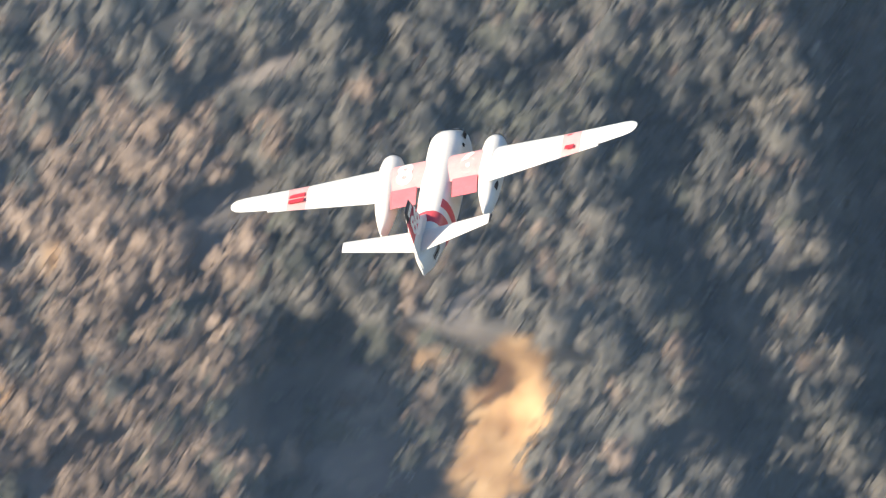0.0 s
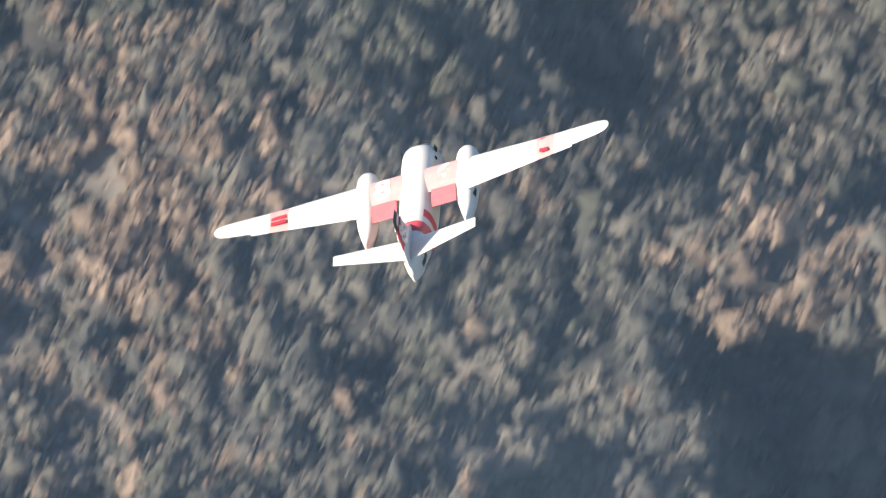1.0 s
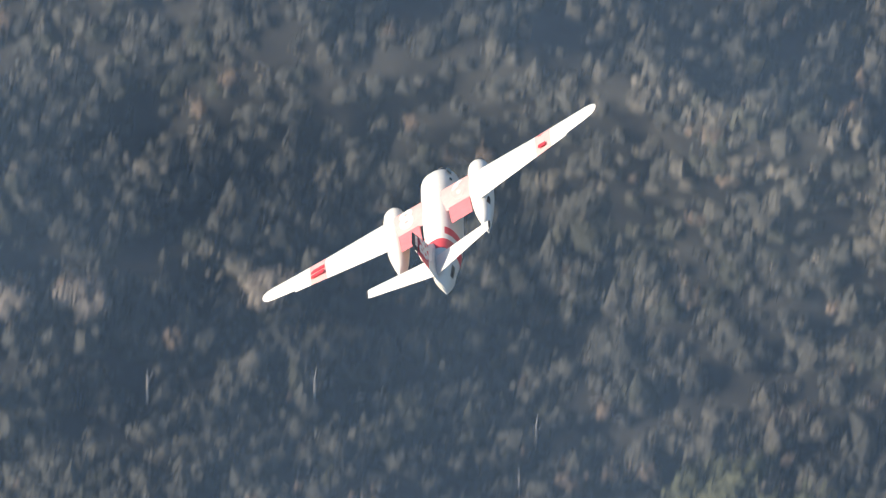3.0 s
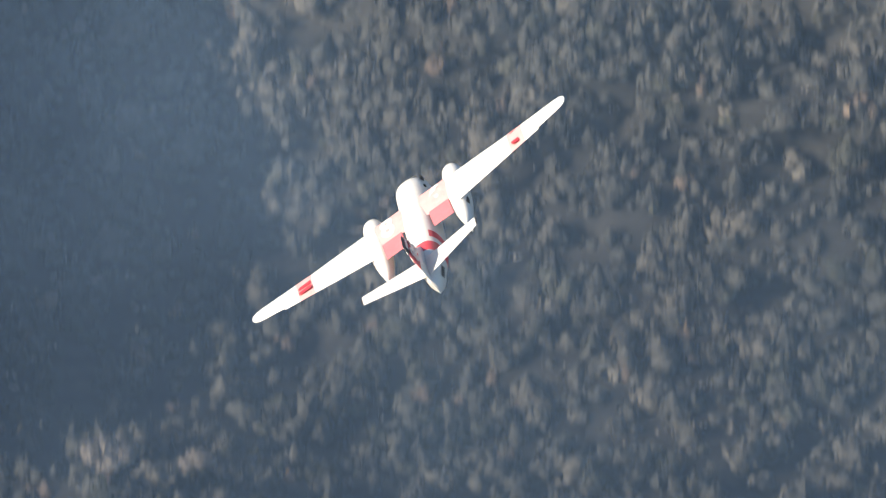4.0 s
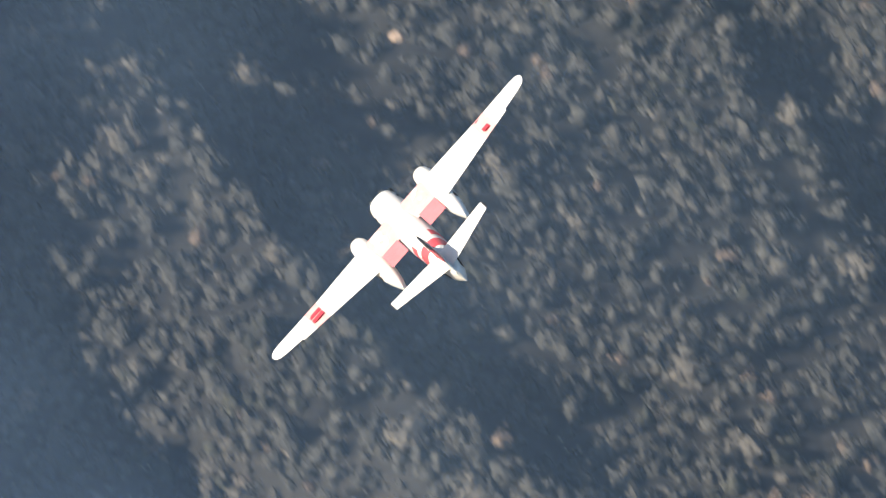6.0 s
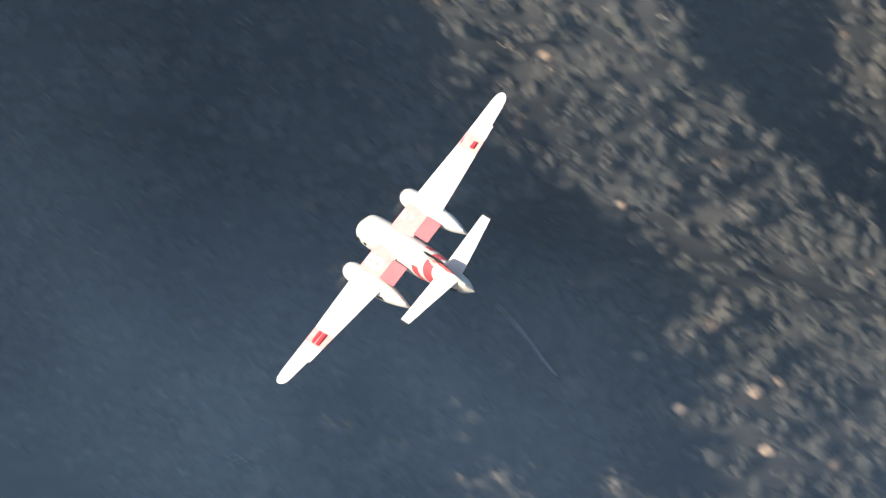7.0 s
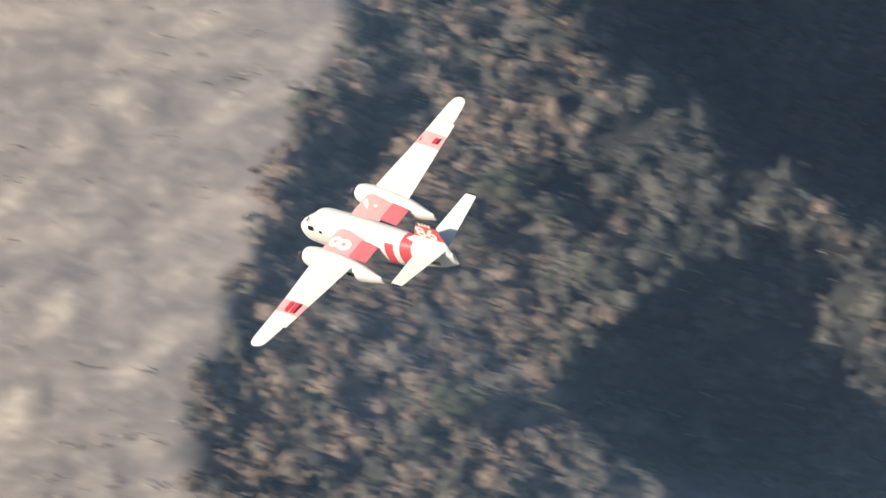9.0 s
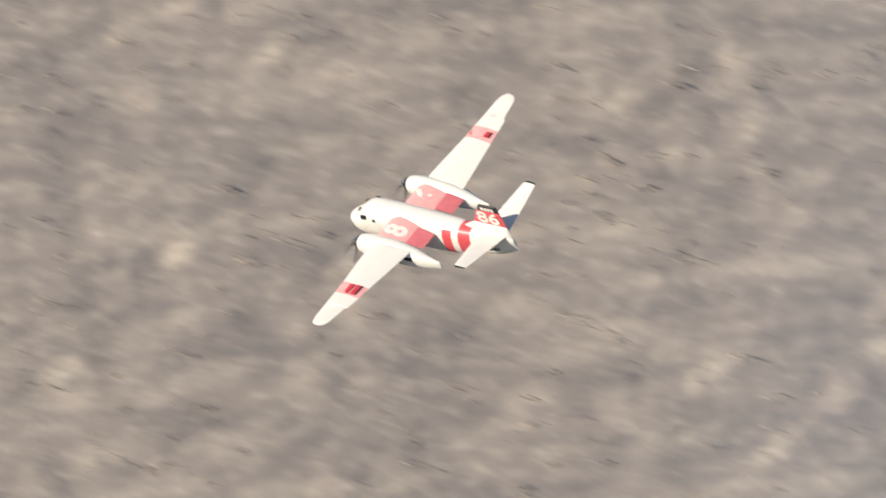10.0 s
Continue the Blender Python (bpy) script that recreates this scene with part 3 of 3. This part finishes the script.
SNAGS = [(-9.1, 2132.4, 1.00), (12.2, 2206.1, 0.90), (56.1, 2196.3, 0.90), (29.4, 2223.4, 1.00), (39.8, 2223.1, 1.10), (53.6, 2219.2, 1.00), (52.5, 2215.3, 0.80), (9.0, 2147.7, 0.70)]


def build_snag():
    """A bleached dead stem with two broken branches."""
    rings = []
    w = np.linspace(0, 2 * np.pi, 7, endpoint=False)
    for k, (z, r, lean) in enumerate(((-0.2, 0.09, 0.0), (0.7, 0.075, 0.06), (1.5, 0.055, 0.05), (2.2, 0.02, 0.16))):
        rings.append(np.stack([r * np.cos(w) + lean, r * np.sin(w) + 0.3 * lean, np.full(7, z)], -1))
    co, faces = loft(rings)
    stem = mesh_object("snag", co, faces, DEAD_WOOD)
    for z, a in ((0.9, 0.4), (1.4, 2.9)):
        twig = [np.stack([0.03 * (1 - t * 0.7) * np.cos(w) + 0.05 + 0.5 * t * math.cos(a), 0.03 * (1 - t * 0.7) * np.sin(w) + 0.5 * t * math.sin(a), np.full(7, z + 0.45 * t)], -1) for t in (0, 0.5, 1)]
        co, faces = loft(twig)
        mesh_object("branch", co, faces, DEAD_WOOD, stem)
    return tagged(stem, "bleached dead stem standing in the brush", "dead tree")


plant(build_snag(), SNAGS, "dead stems")


def build_log(a, b):
    """A bleached fallen trunk, thicker at its root."""
    p, q = Vector(ground_at(np.array([a[0]]), np.array([a[1]]))[0]), Vector(ground_at(np.array([b[0]]), np.array([b[1]]))[0])
    length = (q - p).length
    rings = []
    for k in range(7):
        t = k / 6
        w = np.linspace(0, 2 * np.pi, 8, endpoint=False)
        r = 0.2 - 0.13 * t
        rings.append(np.stack([r * np.cos(w) + 0.12 * math.sin(5 * t), r * np.sin(w), np.full(8, length * t)], -1))
    co, faces = loft(rings)
    ob = mesh_object("fallen_log", co, faces, DEAD_WOOD)
    ob.matrix_basis = Matrix.Translation(p + Vector((0, 0, 0.15))) @ (q - p).to_track_quat("Z", "Y").to_matrix().to_4x4()
    return tagged(ob, "bleached fallen trunk lying in the shaded canyon", "log")


build_log(LOG_A, LOG_B)


# ---- thin haze and smoke over the canyon, as pale blue sheets ----
def haze_smoke_material():
    m = bpy.data.materials.new("thin_blue_haze_smoke")
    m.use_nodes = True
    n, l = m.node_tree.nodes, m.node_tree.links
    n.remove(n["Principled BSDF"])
    clear, veil, mx = n.new("ShaderNodeBsdfTransparent"), n.new("ShaderNodeBsdfDiffuse"), n.new("ShaderNodeMixShader")
    # Blue that paints the distant haze as well as the smoke.
    veil.inputs["Color"].default_value = (0.345, 0.54, 0.80, 1)
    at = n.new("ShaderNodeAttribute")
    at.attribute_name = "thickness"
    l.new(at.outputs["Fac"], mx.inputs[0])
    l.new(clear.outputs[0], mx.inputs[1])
    l.new(veil.outputs[0], mx.inputs[2])
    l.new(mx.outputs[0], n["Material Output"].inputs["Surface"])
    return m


HAZE_SMOKE = haze_smoke_material()


def haze_smoke_layer(lift, seed, thin, thick):
    """Wide, gently rolling sheet: haze and smoke painted over the slope, denser over canyon."""
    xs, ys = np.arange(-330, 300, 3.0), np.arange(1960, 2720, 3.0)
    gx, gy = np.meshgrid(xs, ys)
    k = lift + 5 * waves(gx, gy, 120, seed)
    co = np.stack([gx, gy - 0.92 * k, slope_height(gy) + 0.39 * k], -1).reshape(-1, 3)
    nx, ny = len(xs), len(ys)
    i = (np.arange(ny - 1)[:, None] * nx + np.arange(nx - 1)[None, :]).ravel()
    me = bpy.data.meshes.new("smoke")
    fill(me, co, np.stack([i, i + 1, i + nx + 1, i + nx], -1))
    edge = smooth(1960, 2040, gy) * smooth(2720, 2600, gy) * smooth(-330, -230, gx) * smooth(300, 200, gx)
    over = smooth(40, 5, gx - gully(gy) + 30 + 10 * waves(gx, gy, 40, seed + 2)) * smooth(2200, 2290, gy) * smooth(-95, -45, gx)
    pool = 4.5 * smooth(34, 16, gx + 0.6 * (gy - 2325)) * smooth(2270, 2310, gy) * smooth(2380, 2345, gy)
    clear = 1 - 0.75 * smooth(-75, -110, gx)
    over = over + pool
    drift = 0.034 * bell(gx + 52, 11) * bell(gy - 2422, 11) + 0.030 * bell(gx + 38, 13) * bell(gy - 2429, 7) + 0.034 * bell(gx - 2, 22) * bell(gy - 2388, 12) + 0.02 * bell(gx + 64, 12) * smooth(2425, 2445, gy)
    # Denser smoke added on the left, mostly unseen, to dim sun on the slope.
    dimming_plume = 0.17 * smooth(0, -32, gx + 8 * waves(gx, gy, 36, seed + 9)) * smooth(-150, -95, gx) * smooth(2180, 2230, gy) * smooth(2350, 2300, gy)
    dens = (drift * (0.8 + 0.5 * waves(gx, gy, 20, seed + 4)) + thin * clear * (1 + 0.25 * smooth(2200, 2150, gy) * smooth(2105, 2140, gy) + 0.5 * smooth(2180, 2220, gy) * smooth(2400, 2360, gy) + 0.25 * waves(gx, gy, 60, seed + 3)) + thick * over * (0.4 + 1.3 * smooth(2425, 2395, gy)) * (0.75 + 0.5 * waves(gx, gy, 34, seed + 5)) + dimming_plume * (0.85 + 0.3 * waves(gx, gy, 45, seed + 7))) * edge
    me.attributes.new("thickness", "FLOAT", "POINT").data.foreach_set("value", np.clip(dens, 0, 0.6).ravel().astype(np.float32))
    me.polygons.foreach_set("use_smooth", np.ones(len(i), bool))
    me.materials.append(HAZE_SMOKE)
    return tagged(new("smoke", me), "thin bluish haze and smoke over the canyon slope", "smoke", kind="stuff")


haze_smoke_layer(72, 61, 0.028, 0.006)
haze_smoke_layer(84, 71, 0.022, 0.006)


# ---- the aircraft ----

def glide(stations, v):
    """Smooth values between stations (first column: where)."""
    s = np.array(stations, float)
    out = []
    for c in range(1, s.shape[1]):
        m = np.gradient(s[:, c], s[:, 0])
        i = int(np.clip(np.searchsorted(s[:, 0], v) - 1, 0, len(s) - 2))
        h = s[i + 1, 0] - s[i, 0]
        t = (v - s[i, 0]) / h
        a, b = s[i, c], s[i + 1, c]
        val = (2*t**3 - 3*t**2 + 1) * a + (t**3 - 2*t**2 + t) * h * m[i] + (3*t**2 - 2*t**3) * b + (t**3 - t**2) * h * m[i + 1]
        out.append(min(max(val, min(a, b)), max(a, b)))
    return out


def body_ring(x, y, half, top, bottom, n=36, power=2.5, grow=0.0):
    a = np.linspace(0, 2 * np.pi, n, endpoint=False)
    c, s = np.cos(a), np.sin(a)
    px = x + (half + grow) * np.sign(c) * np.abs(c) ** (2 / power)
    pz = (top + bottom) / 2 + ((top - bottom) / 2 + grow) * np.sign(s) * np.abs(s) ** (2 / power)
    return np.stack([px, np.full(n, y), pz], -1)


# along y: half width, top, bottom
FUSELAGE = [(-7.85, 0.09, 0.10, -0.88), (-7.0, 0.42, 0.22, -1.2), (-5.6, 0.60, 0.32, -1.45), (-4.2, 0.82, 0.40, -1.70),
            (-2.2, 0.95, 0.48, -1.92), (0.0, 0.99, 0.56, -1.95), (1.8, 1.0, 0.60, -1.98), (3.0, 1.0, 0.56, -1.96),
            (3.7, 0.96, 0.34, -1.92), (4.3, 0.86, -0.12, -1.84), (4.9, 0.66, -0.48, -1.66), (5.25, 0.42, -0.70, -1.46), (5.45, 0.10, -0.95, -1.15)]
NACELLE = [(-3.75, 0.05, -0.42, -0.98), (-3.0, 0.27, -0.22, -1.06), (-2.1, 0.47, 0.10, -1.10), (-1.0, 0.60, 0.36, -1.12),
           (0.4, 0.65, 0.50, -1.08), (1.6, 0.63, 0.48, -1.0), (2.3, 0.54, 0.36, -0.86), (2.62, 0.42, 0.20, -0.70)]


def body_part(name, stations, x, y0, y1, step, mat, parent, label="", grow=0.0, power=2.5):
    ys = np.linspace(y0, y1, max(2, int(abs(y1 - y0) / step) + 1))
    co, faces = loft([body_ring(x, v, *glide(stations, v), grow=grow, power=power) for v in ys])
    return mesh_object(name, co, faces, mat, parent, label)


# along the span: leading edge, trailing edge, height, thickness
WING = [(0.0, 1.35, -1.0, 0.14, 0.46), (2.8, 1.32, -1.0, 0.16, 0.44), (2.85, 1.30, -1.78, 0.16, 0.42), (5.0, 1.04, -1.55, 0.30, 0.34),
        (7.0, 0.77, -1.31, 0.43, 0.27), (9.0, 0.60, -1.12, 0.57, 0.21), (9.02, 0.60, -0.94, 0.57, 0.20), (10.3, 0.50, -0.78, 0.66, 0.15),
        (10.75, 0.40, -0.66, 0.69, 0.12), (10.97, 0.22, -0.46, 0.71, 0.08), (11.06, -0.02, -0.2, 0.72, 0.04)]
TAIL = [(0.0, -5.35, -7.35, 0.22, 0.22), (0.6, -5.5, -7.33, 0.33, 0.20), (3.85, -6.2, -7.16, 0.97, 0.10), (4.03, -6.28, -7.13, 1.0, 0.08), (4.1, -6.42, -7.02, 1.01, 0.05)]


def wing_ring(x, lead, trail, z, thick, side, grow=0.0, n=11):
    t = (1 - np.cos(np.linspace(0, np.pi, n))) / 2
    shape = 5.2 * (0.2969 * np.sqrt(t) - 0.126 * t - 0.3516 * t**2 + 0.2843 * t**3 - 0.1036 * t**4) / 0.52
    y = lead + (trail - lead) * t
    top = z + shape * thick * 0.62 + grow
    low = z - shape * thick * 0.38 - grow
    return np.concatenate([np.stack([np.full(n, x * side), y, top], -1), np.stack([np.full(n - 2, x * side), y[1:-1], low[1:-1]], -1)[::-1]])


def straight(stations, v):
    s = np.array(stations)
    return [np.interp(v, s[:, 0], s[:, c]) for c in range(1, 5)]


def wing_part(name, stations, side, a, b, mat, parent, label="", grow=0.0, steps=8):
    cut = sorted({a, b, *[s[0] for s in stations if a < s[0] < b], *np.linspace(a, b, steps)})
    co, faces = loft([wing_ring(v, *straight(stations, v), side, grow) for v in cut])
    return mesh_object(name, co, faces, mat, parent, label)


def plate(name, outline, thick, place, mat, parent, label="", bevel=0.0):
    """A flat outline in its own x and y, given thickness."""
    n = len(outline)
    co = [(x, y, 0) for x, y in outline] + [(x, y, thick) for x, y in outline]
    faces = [tuple(range(n))[::-1], tuple(range(n, 2 * n))] + [(i, (i + 1) % n, n + (i + 1) % n, n + i) for i in range(n)]
    ob = mesh_object(name, co, faces, mat, parent, label, shade=False)
    ob.matrix_basis = place
    return ob


def numeral(name, body, size, place, mat, parent, label, bold=0.03):
    c = bpy.data.curves.new(name, "FONT")
    c.body, c.size, c.offset, c.extrude, c.align_x, c.align_y = body, size, bold, 0.02, "CENTER", "CENTER"
    src = new("numeral_source", c)
    me = bpy.data.meshes.new_from_object(src.evaluated_get(bpy.context.evaluated_depsgraph_get()))
    bpy.data.objects.remove(src)
    me.materials.clear()
    me.materials.append(mat)
    ob = new(name, me)
    ob.parent = parent
    ob.matrix_basis = place
    return tagged(ob, label)


def wing_numeral(body, size, x, y, parent):
    """A painted figure that follows the wing's upper skin."""
    ob = numeral("numeral", body, size, Matrix(), WHITE, parent, "white painted wing number", 0.09)
    bm = bmesh.new()
    bm.from_mesh(ob.data)
    bmesh.ops.triangulate(bm, faces=bm.faces[:])
    for _ in range(2):
        bmesh.ops.subdivide_edges(bm, edges=[e for e in bm.edges if e.calc_length() > 0.2], cuts=1)
        bmesh.ops.triangulate(bm, faces=bm.faces[:])
    for v in bm.verts:
        px, py = x + v.co.x * 0.8, y + v.co.y
        lead, trail, z, thick = straight(WING, abs(px))
        t = min(max((py - lead) / (trail - lead), 0), 1)
        top = z + 0.62 * thick * 10 * (0.2969 * math.sqrt(t) - 0.126 * t - 0.3516 * t**2 + 0.2843 * t**3 - 0.1036 * t**4)
        v.co = (px, py, top + (0.016 if v.co.z > 0 else 0.006))
    bm.to_mesh(ob.data)
    bm.free()
    return ob


def blade_mesh(name, outline, half, mat, parent, label=""):
    """An upright blade in the plane of symmetry: thick inside, thin round its rim. outline: y, z."""
    n = len(outline)
    o = np.array(outline, float)
    mid = o.mean(0)
    inner = mid + (o - mid) * 0.72
    co = [(0.012, *p) for p in o] + [(-0.012, *p) for p in o] + [(half, *p) for p in inner] + [(-half, *p) for p in inner]
    faces = []
    for i in range(n):
        j = (i + 1) % n
        faces += [(i, j, n + j, n + i), (i, j, 2 * n + j, 2 * n + i), (n + i, n + j, 3 * n + j, 3 * n + i)]
    faces += [tuple(range(2 * n, 3 * n)), tuple(range(3 * n, 4 * n))[::-1]]
    return mesh_object(name, co, faces, mat, parent, label, shade=False)


def build_propeller(parent, x):
    ys = [(0.0, 0.25), (0.18, 0.235), (0.38, 0.17), (0.55, 0.08), (0.62, 0.015)]
    rings = [np.stack([r * np.cos(np.linspace(0, 2 * np.pi, 20, endpoint=False)), np.full(20, y),
                       r * np.sin(np.linspace(0, 2 * np.pi, 20, endpoint=False))], -1) for y, r in ys]
    co, faces = loft(rings)
    hub = mesh_object("propeller", co, faces, STEEL, parent, "polished grey spinner with five thin blades")
    for k in range(5):
        sec = []
        for r, w, tw in ((0.2, 0.05, 60), (0.5, 0.11, 45), (0.9, 0.12, 30), (1.25, 0.10, 22), (1.42, 0.05, 18)):
            a = radians(tw)
            sec.append(np.array([(math.cos(a) * w * s + q * 0.012, 0.14 + math.sin(a) * w * s, r) for s, q in ((-1, 0), (0, 1), (1, 0), (0, -1))]))
        co, faces = loft(sec)
        turn = np.array(Matrix.Rotation(2 * math.pi * k / 5, 3, "Y"))
        mesh_object("blade", co @ turn.T, faces, BLADE, hub)
    hub.matrix_basis = pose(x, 2.62, -0.22)
    return hub


def build_aircraft():
    craft = tagged(new("tanker_aircraft"), "white twin-engined fire tanker aircraft with red markings, flying", "aircraft")
    body = body_part("fuselage", FUSELAGE, 0, -7.85, 5.45, 0.22, WHITE, craft)
    body_part("stripe", FUSELAGE, 0, -4.75, -3.85, 0.2, RED, body, "broad red band", grow=0.007)
    # Front band left open on top: sun glare there is put into its shape.
    for s in (-1, 1):
        arc = [k for k in range(36) if (s > 0) == (k <= 5 or k >= 27) and (k <= 5 or k >= 13)]
        arc = arc if s < 0 else [k for k in arc if k >= 27] + [k for k in arc if k <= 5]
        co, faces = [], []
        for v in np.linspace(-3.35, -2.65, 5):
            skin = body_ring(0, v, *glide(FUSELAGE, v), grow=0.007)
            core = body_ring(0, v, *glide(FUSELAGE, v), grow=-0.03)
            co += [skin[k] for k in arc] + [core[k] for k in arc[::-1]]
        n = 2 * len(arc)
        for r in range(4):
            faces += [(r * n + i, r * n + (i + 1) % n, (r + 1) * n + (i + 1) % n, (r + 1) * n + i) for i in range(n)]
        mesh_object("stripe", co, faces, RED, body, "red flank band")
    # cockpit panes
    for s in (-1, 1):
        for y, z, rz, w, h in ((4.12, 0.02, 28, 0.30, 0.18), (3.55, -0.08, 80, 0.42, 0.28), (2.75, -0.18, 90, 0.22, 0.16), (1.5, -0.2, 90, 0.18, 0.18)):
            half, top, bottom = glide(FUSELAGE, y)
            px = s * (half * (0.5 if rz < 60 else 0.955))
            q = [(-w / 2, -h / 2), (w / 2, -h / 2), (w / 2 * 0.85, h / 2), (-w / 2 * 0.85, h / 2)]
            if rz < 60:
                place = Matrix.Translation((px, y, 0.08)) @ pose(0, 0, 0, -38, s * 12, 0)
                plate("windscreen_pane", q, 0.05, place, GLASS, body, "dark windscreen pane")
            else:
                place = Matrix.Translation((px * 0.985, y, z + 0.05)) @ pose(0, 0, 0, 0, s * 74, 0) @ pose(0, 0, 0, 0, 0, s * 90)
                plate("side_window", q, 0.05, place, GLASS, body, "dark side window")
    # wings
    centre = wing_part("centre_wing", WING, 1, 0.0, 2.8, WASHED_RED, craft, "pale red inner wing panel")
    other = wing_part("centre_wing", WING, -1, 0.0, 2.8, WASHED_RED, craft, "pale red inner wing panel")
    for s, piece, digit in ((-1, other, "8"), (1, centre, "6")):
        wing_numeral(digit, 2.15, 1.72 * s, 0.14, piece)
        wing = wing_part("outer_wing", WING, s, 2.8, 11.06, WHITE, craft, steps=16)
        band = wing_part("wing_band", WING, s, 6.95, 7.98, WASHED_RED, wing, "pale red band", grow=0.006, steps=4)
        for k, (y0, y1) in enumerate(((-0.35, 0.0), (-0.85, -0.5))) if s < 0 else enumerate(((-0.95, -0.6), (0.35, 0.5))):
            plate("marking", [(-0.42 if s < 0 else -0.28, y0), (0.42 if s < 0 else 0.2, y0), (0.42 if s < 0 else 0.2, y1), (-0.42 if s < 0 else -0.28, y1)], 0.02, pose(7.46 * s, 0, 0.615 if y1 < 0.3 else 0.60, 0, 0, 0) @ pose(0, 0, 0, -2, 0, 0), DARK_RED, band, "dark red lettering bar")
        flap_co, flap_f = loft([np.array([(x * s, -1.0, 0.26), (x * s, -1.6, 0.14), (x * s, -2.2, -0.06), (x * s, -1.6, 0.04), (x * s, -1.0, 0.08)]) for x in (0.98, 1.6, 2.35)])
        mesh_object("flap", flap_co, flap_f, FLAP_RED, craft, "red lowered flap")
        # engines
        nac = body_part("engine_nacelle", NACELLE, 2.8 * s, -3.75, 2.62, 0.2, WHITE, craft, power=2.2)
        body_part("intake_ring", NACELLE, 2.8 * s, 2.42, 2.66, 0.06, BLACK, nac, "black intake lip", grow=0.012, power=2.2)
        body_part("exhaust", [(-1.9, 0.10, -0.12, -0.42), (-1.5, 0.12, -0.10, -0.42), (-1.0, 0.12, -0.1, -0.40)], (2.8 + 0.44) * s, -1.9, -1.0, 0.2, SOOT, nac, "sooty exhaust stub")
        # tailplane
        tail = wing_part("tailplane", TAIL, s, 0.0, 4.1, WHITE, craft)
        wing_part("tip_cap", TAIL, s, 3.98, 4.1, BLACK, tail, "black tip edge", grow=0.004, steps=3)
    # fin and rudder
    fin = blade_mesh("fin", [(-4.0, 0.36), (-5.05, 0.975), (-6.85, 0.975), (-7.05, -0.2), (-6.6, -0.6), (-5.2, 0.1)], 0.11, WHITE, craft, "white fin root")
    upper = blade_mesh("number_panel", [(-5.05, 0.98), (-5.66, 2.08), (-7.48, 2.08), (-7.68, 0.98)], 0.10, RED, fin, "red fin panel")
    blade_mesh("fin_cap", [(-5.66, 2.085), (-5.98, 2.62), (-7.34, 2.66), (-7.48, 2.085)], 0.075, BLACK, fin, "black fin cap")
    rudder = blade_mesh("rudder", [(-6.855, 0.975), (-7.66, 0.975), (-7.98, -0.82), (-7.4, -0.92), (-6.9, -0.55)], 0.085, WHITE, craft)
    for s in (-1, 1):
        turn = pose(0, 0, 0, 90, 0, 90 * s) if s > 0 else pose(0, 0, 0, 90, 0, -90)
        numeral("numeral", "86", 1.25, Matrix.Translation((0.125 * s, -6.48, 1.6)) @ turn @ Matrix.Diagonal((1.42, 0.98, 1, 1)), WHITE, upper, "white fin number", 0.02)
        for k in range(4):
            plate("lettering", [(-0.10, -0.11), (0.10, -0.11), (0.10, 0.11), (-0.10, 0.11)], 0.02, Matrix.Translation((0.08 * s, -6.2 - 0.27 * k, 2.33)) @ turn, WHITE, upper, "white lettering bar")
        for k in range(6):
            y = -5.75 - 0.2 * k
            half, top, bottom = glide(FUSELAGE, y)
            plate("registration", [(-0.06, -0.14), (0.06, -0.14), (0.06, 0.14), (-0.06, 0.14)], 0.03, Matrix.Translation((half * s, y, (top + bottom) / 2 - 0.1)) @ pose(0, 0, 0, 0, 0, 12 * s) @ turn, BLACK, body, "dark registration bar")
    return craft, [build_propeller(craft, x) for x in (-2.8, 2.8)]


aircraft, propellers = build_aircraft()


# ---- movement ----
def motions():
    walk(aircraft, [(t, pose(x, y, z, rx, ry, rz)) for t, x, y, z, rx, ry, rz in FLIGHT])
    for hub in propellers:
        place = hub.matrix_basis.translation.copy()
        walk(hub, [(k / FPS, pose(*place, 0, 78 * k, 0)) for k in range(int(SECONDS * FPS) + 1)])


motions()
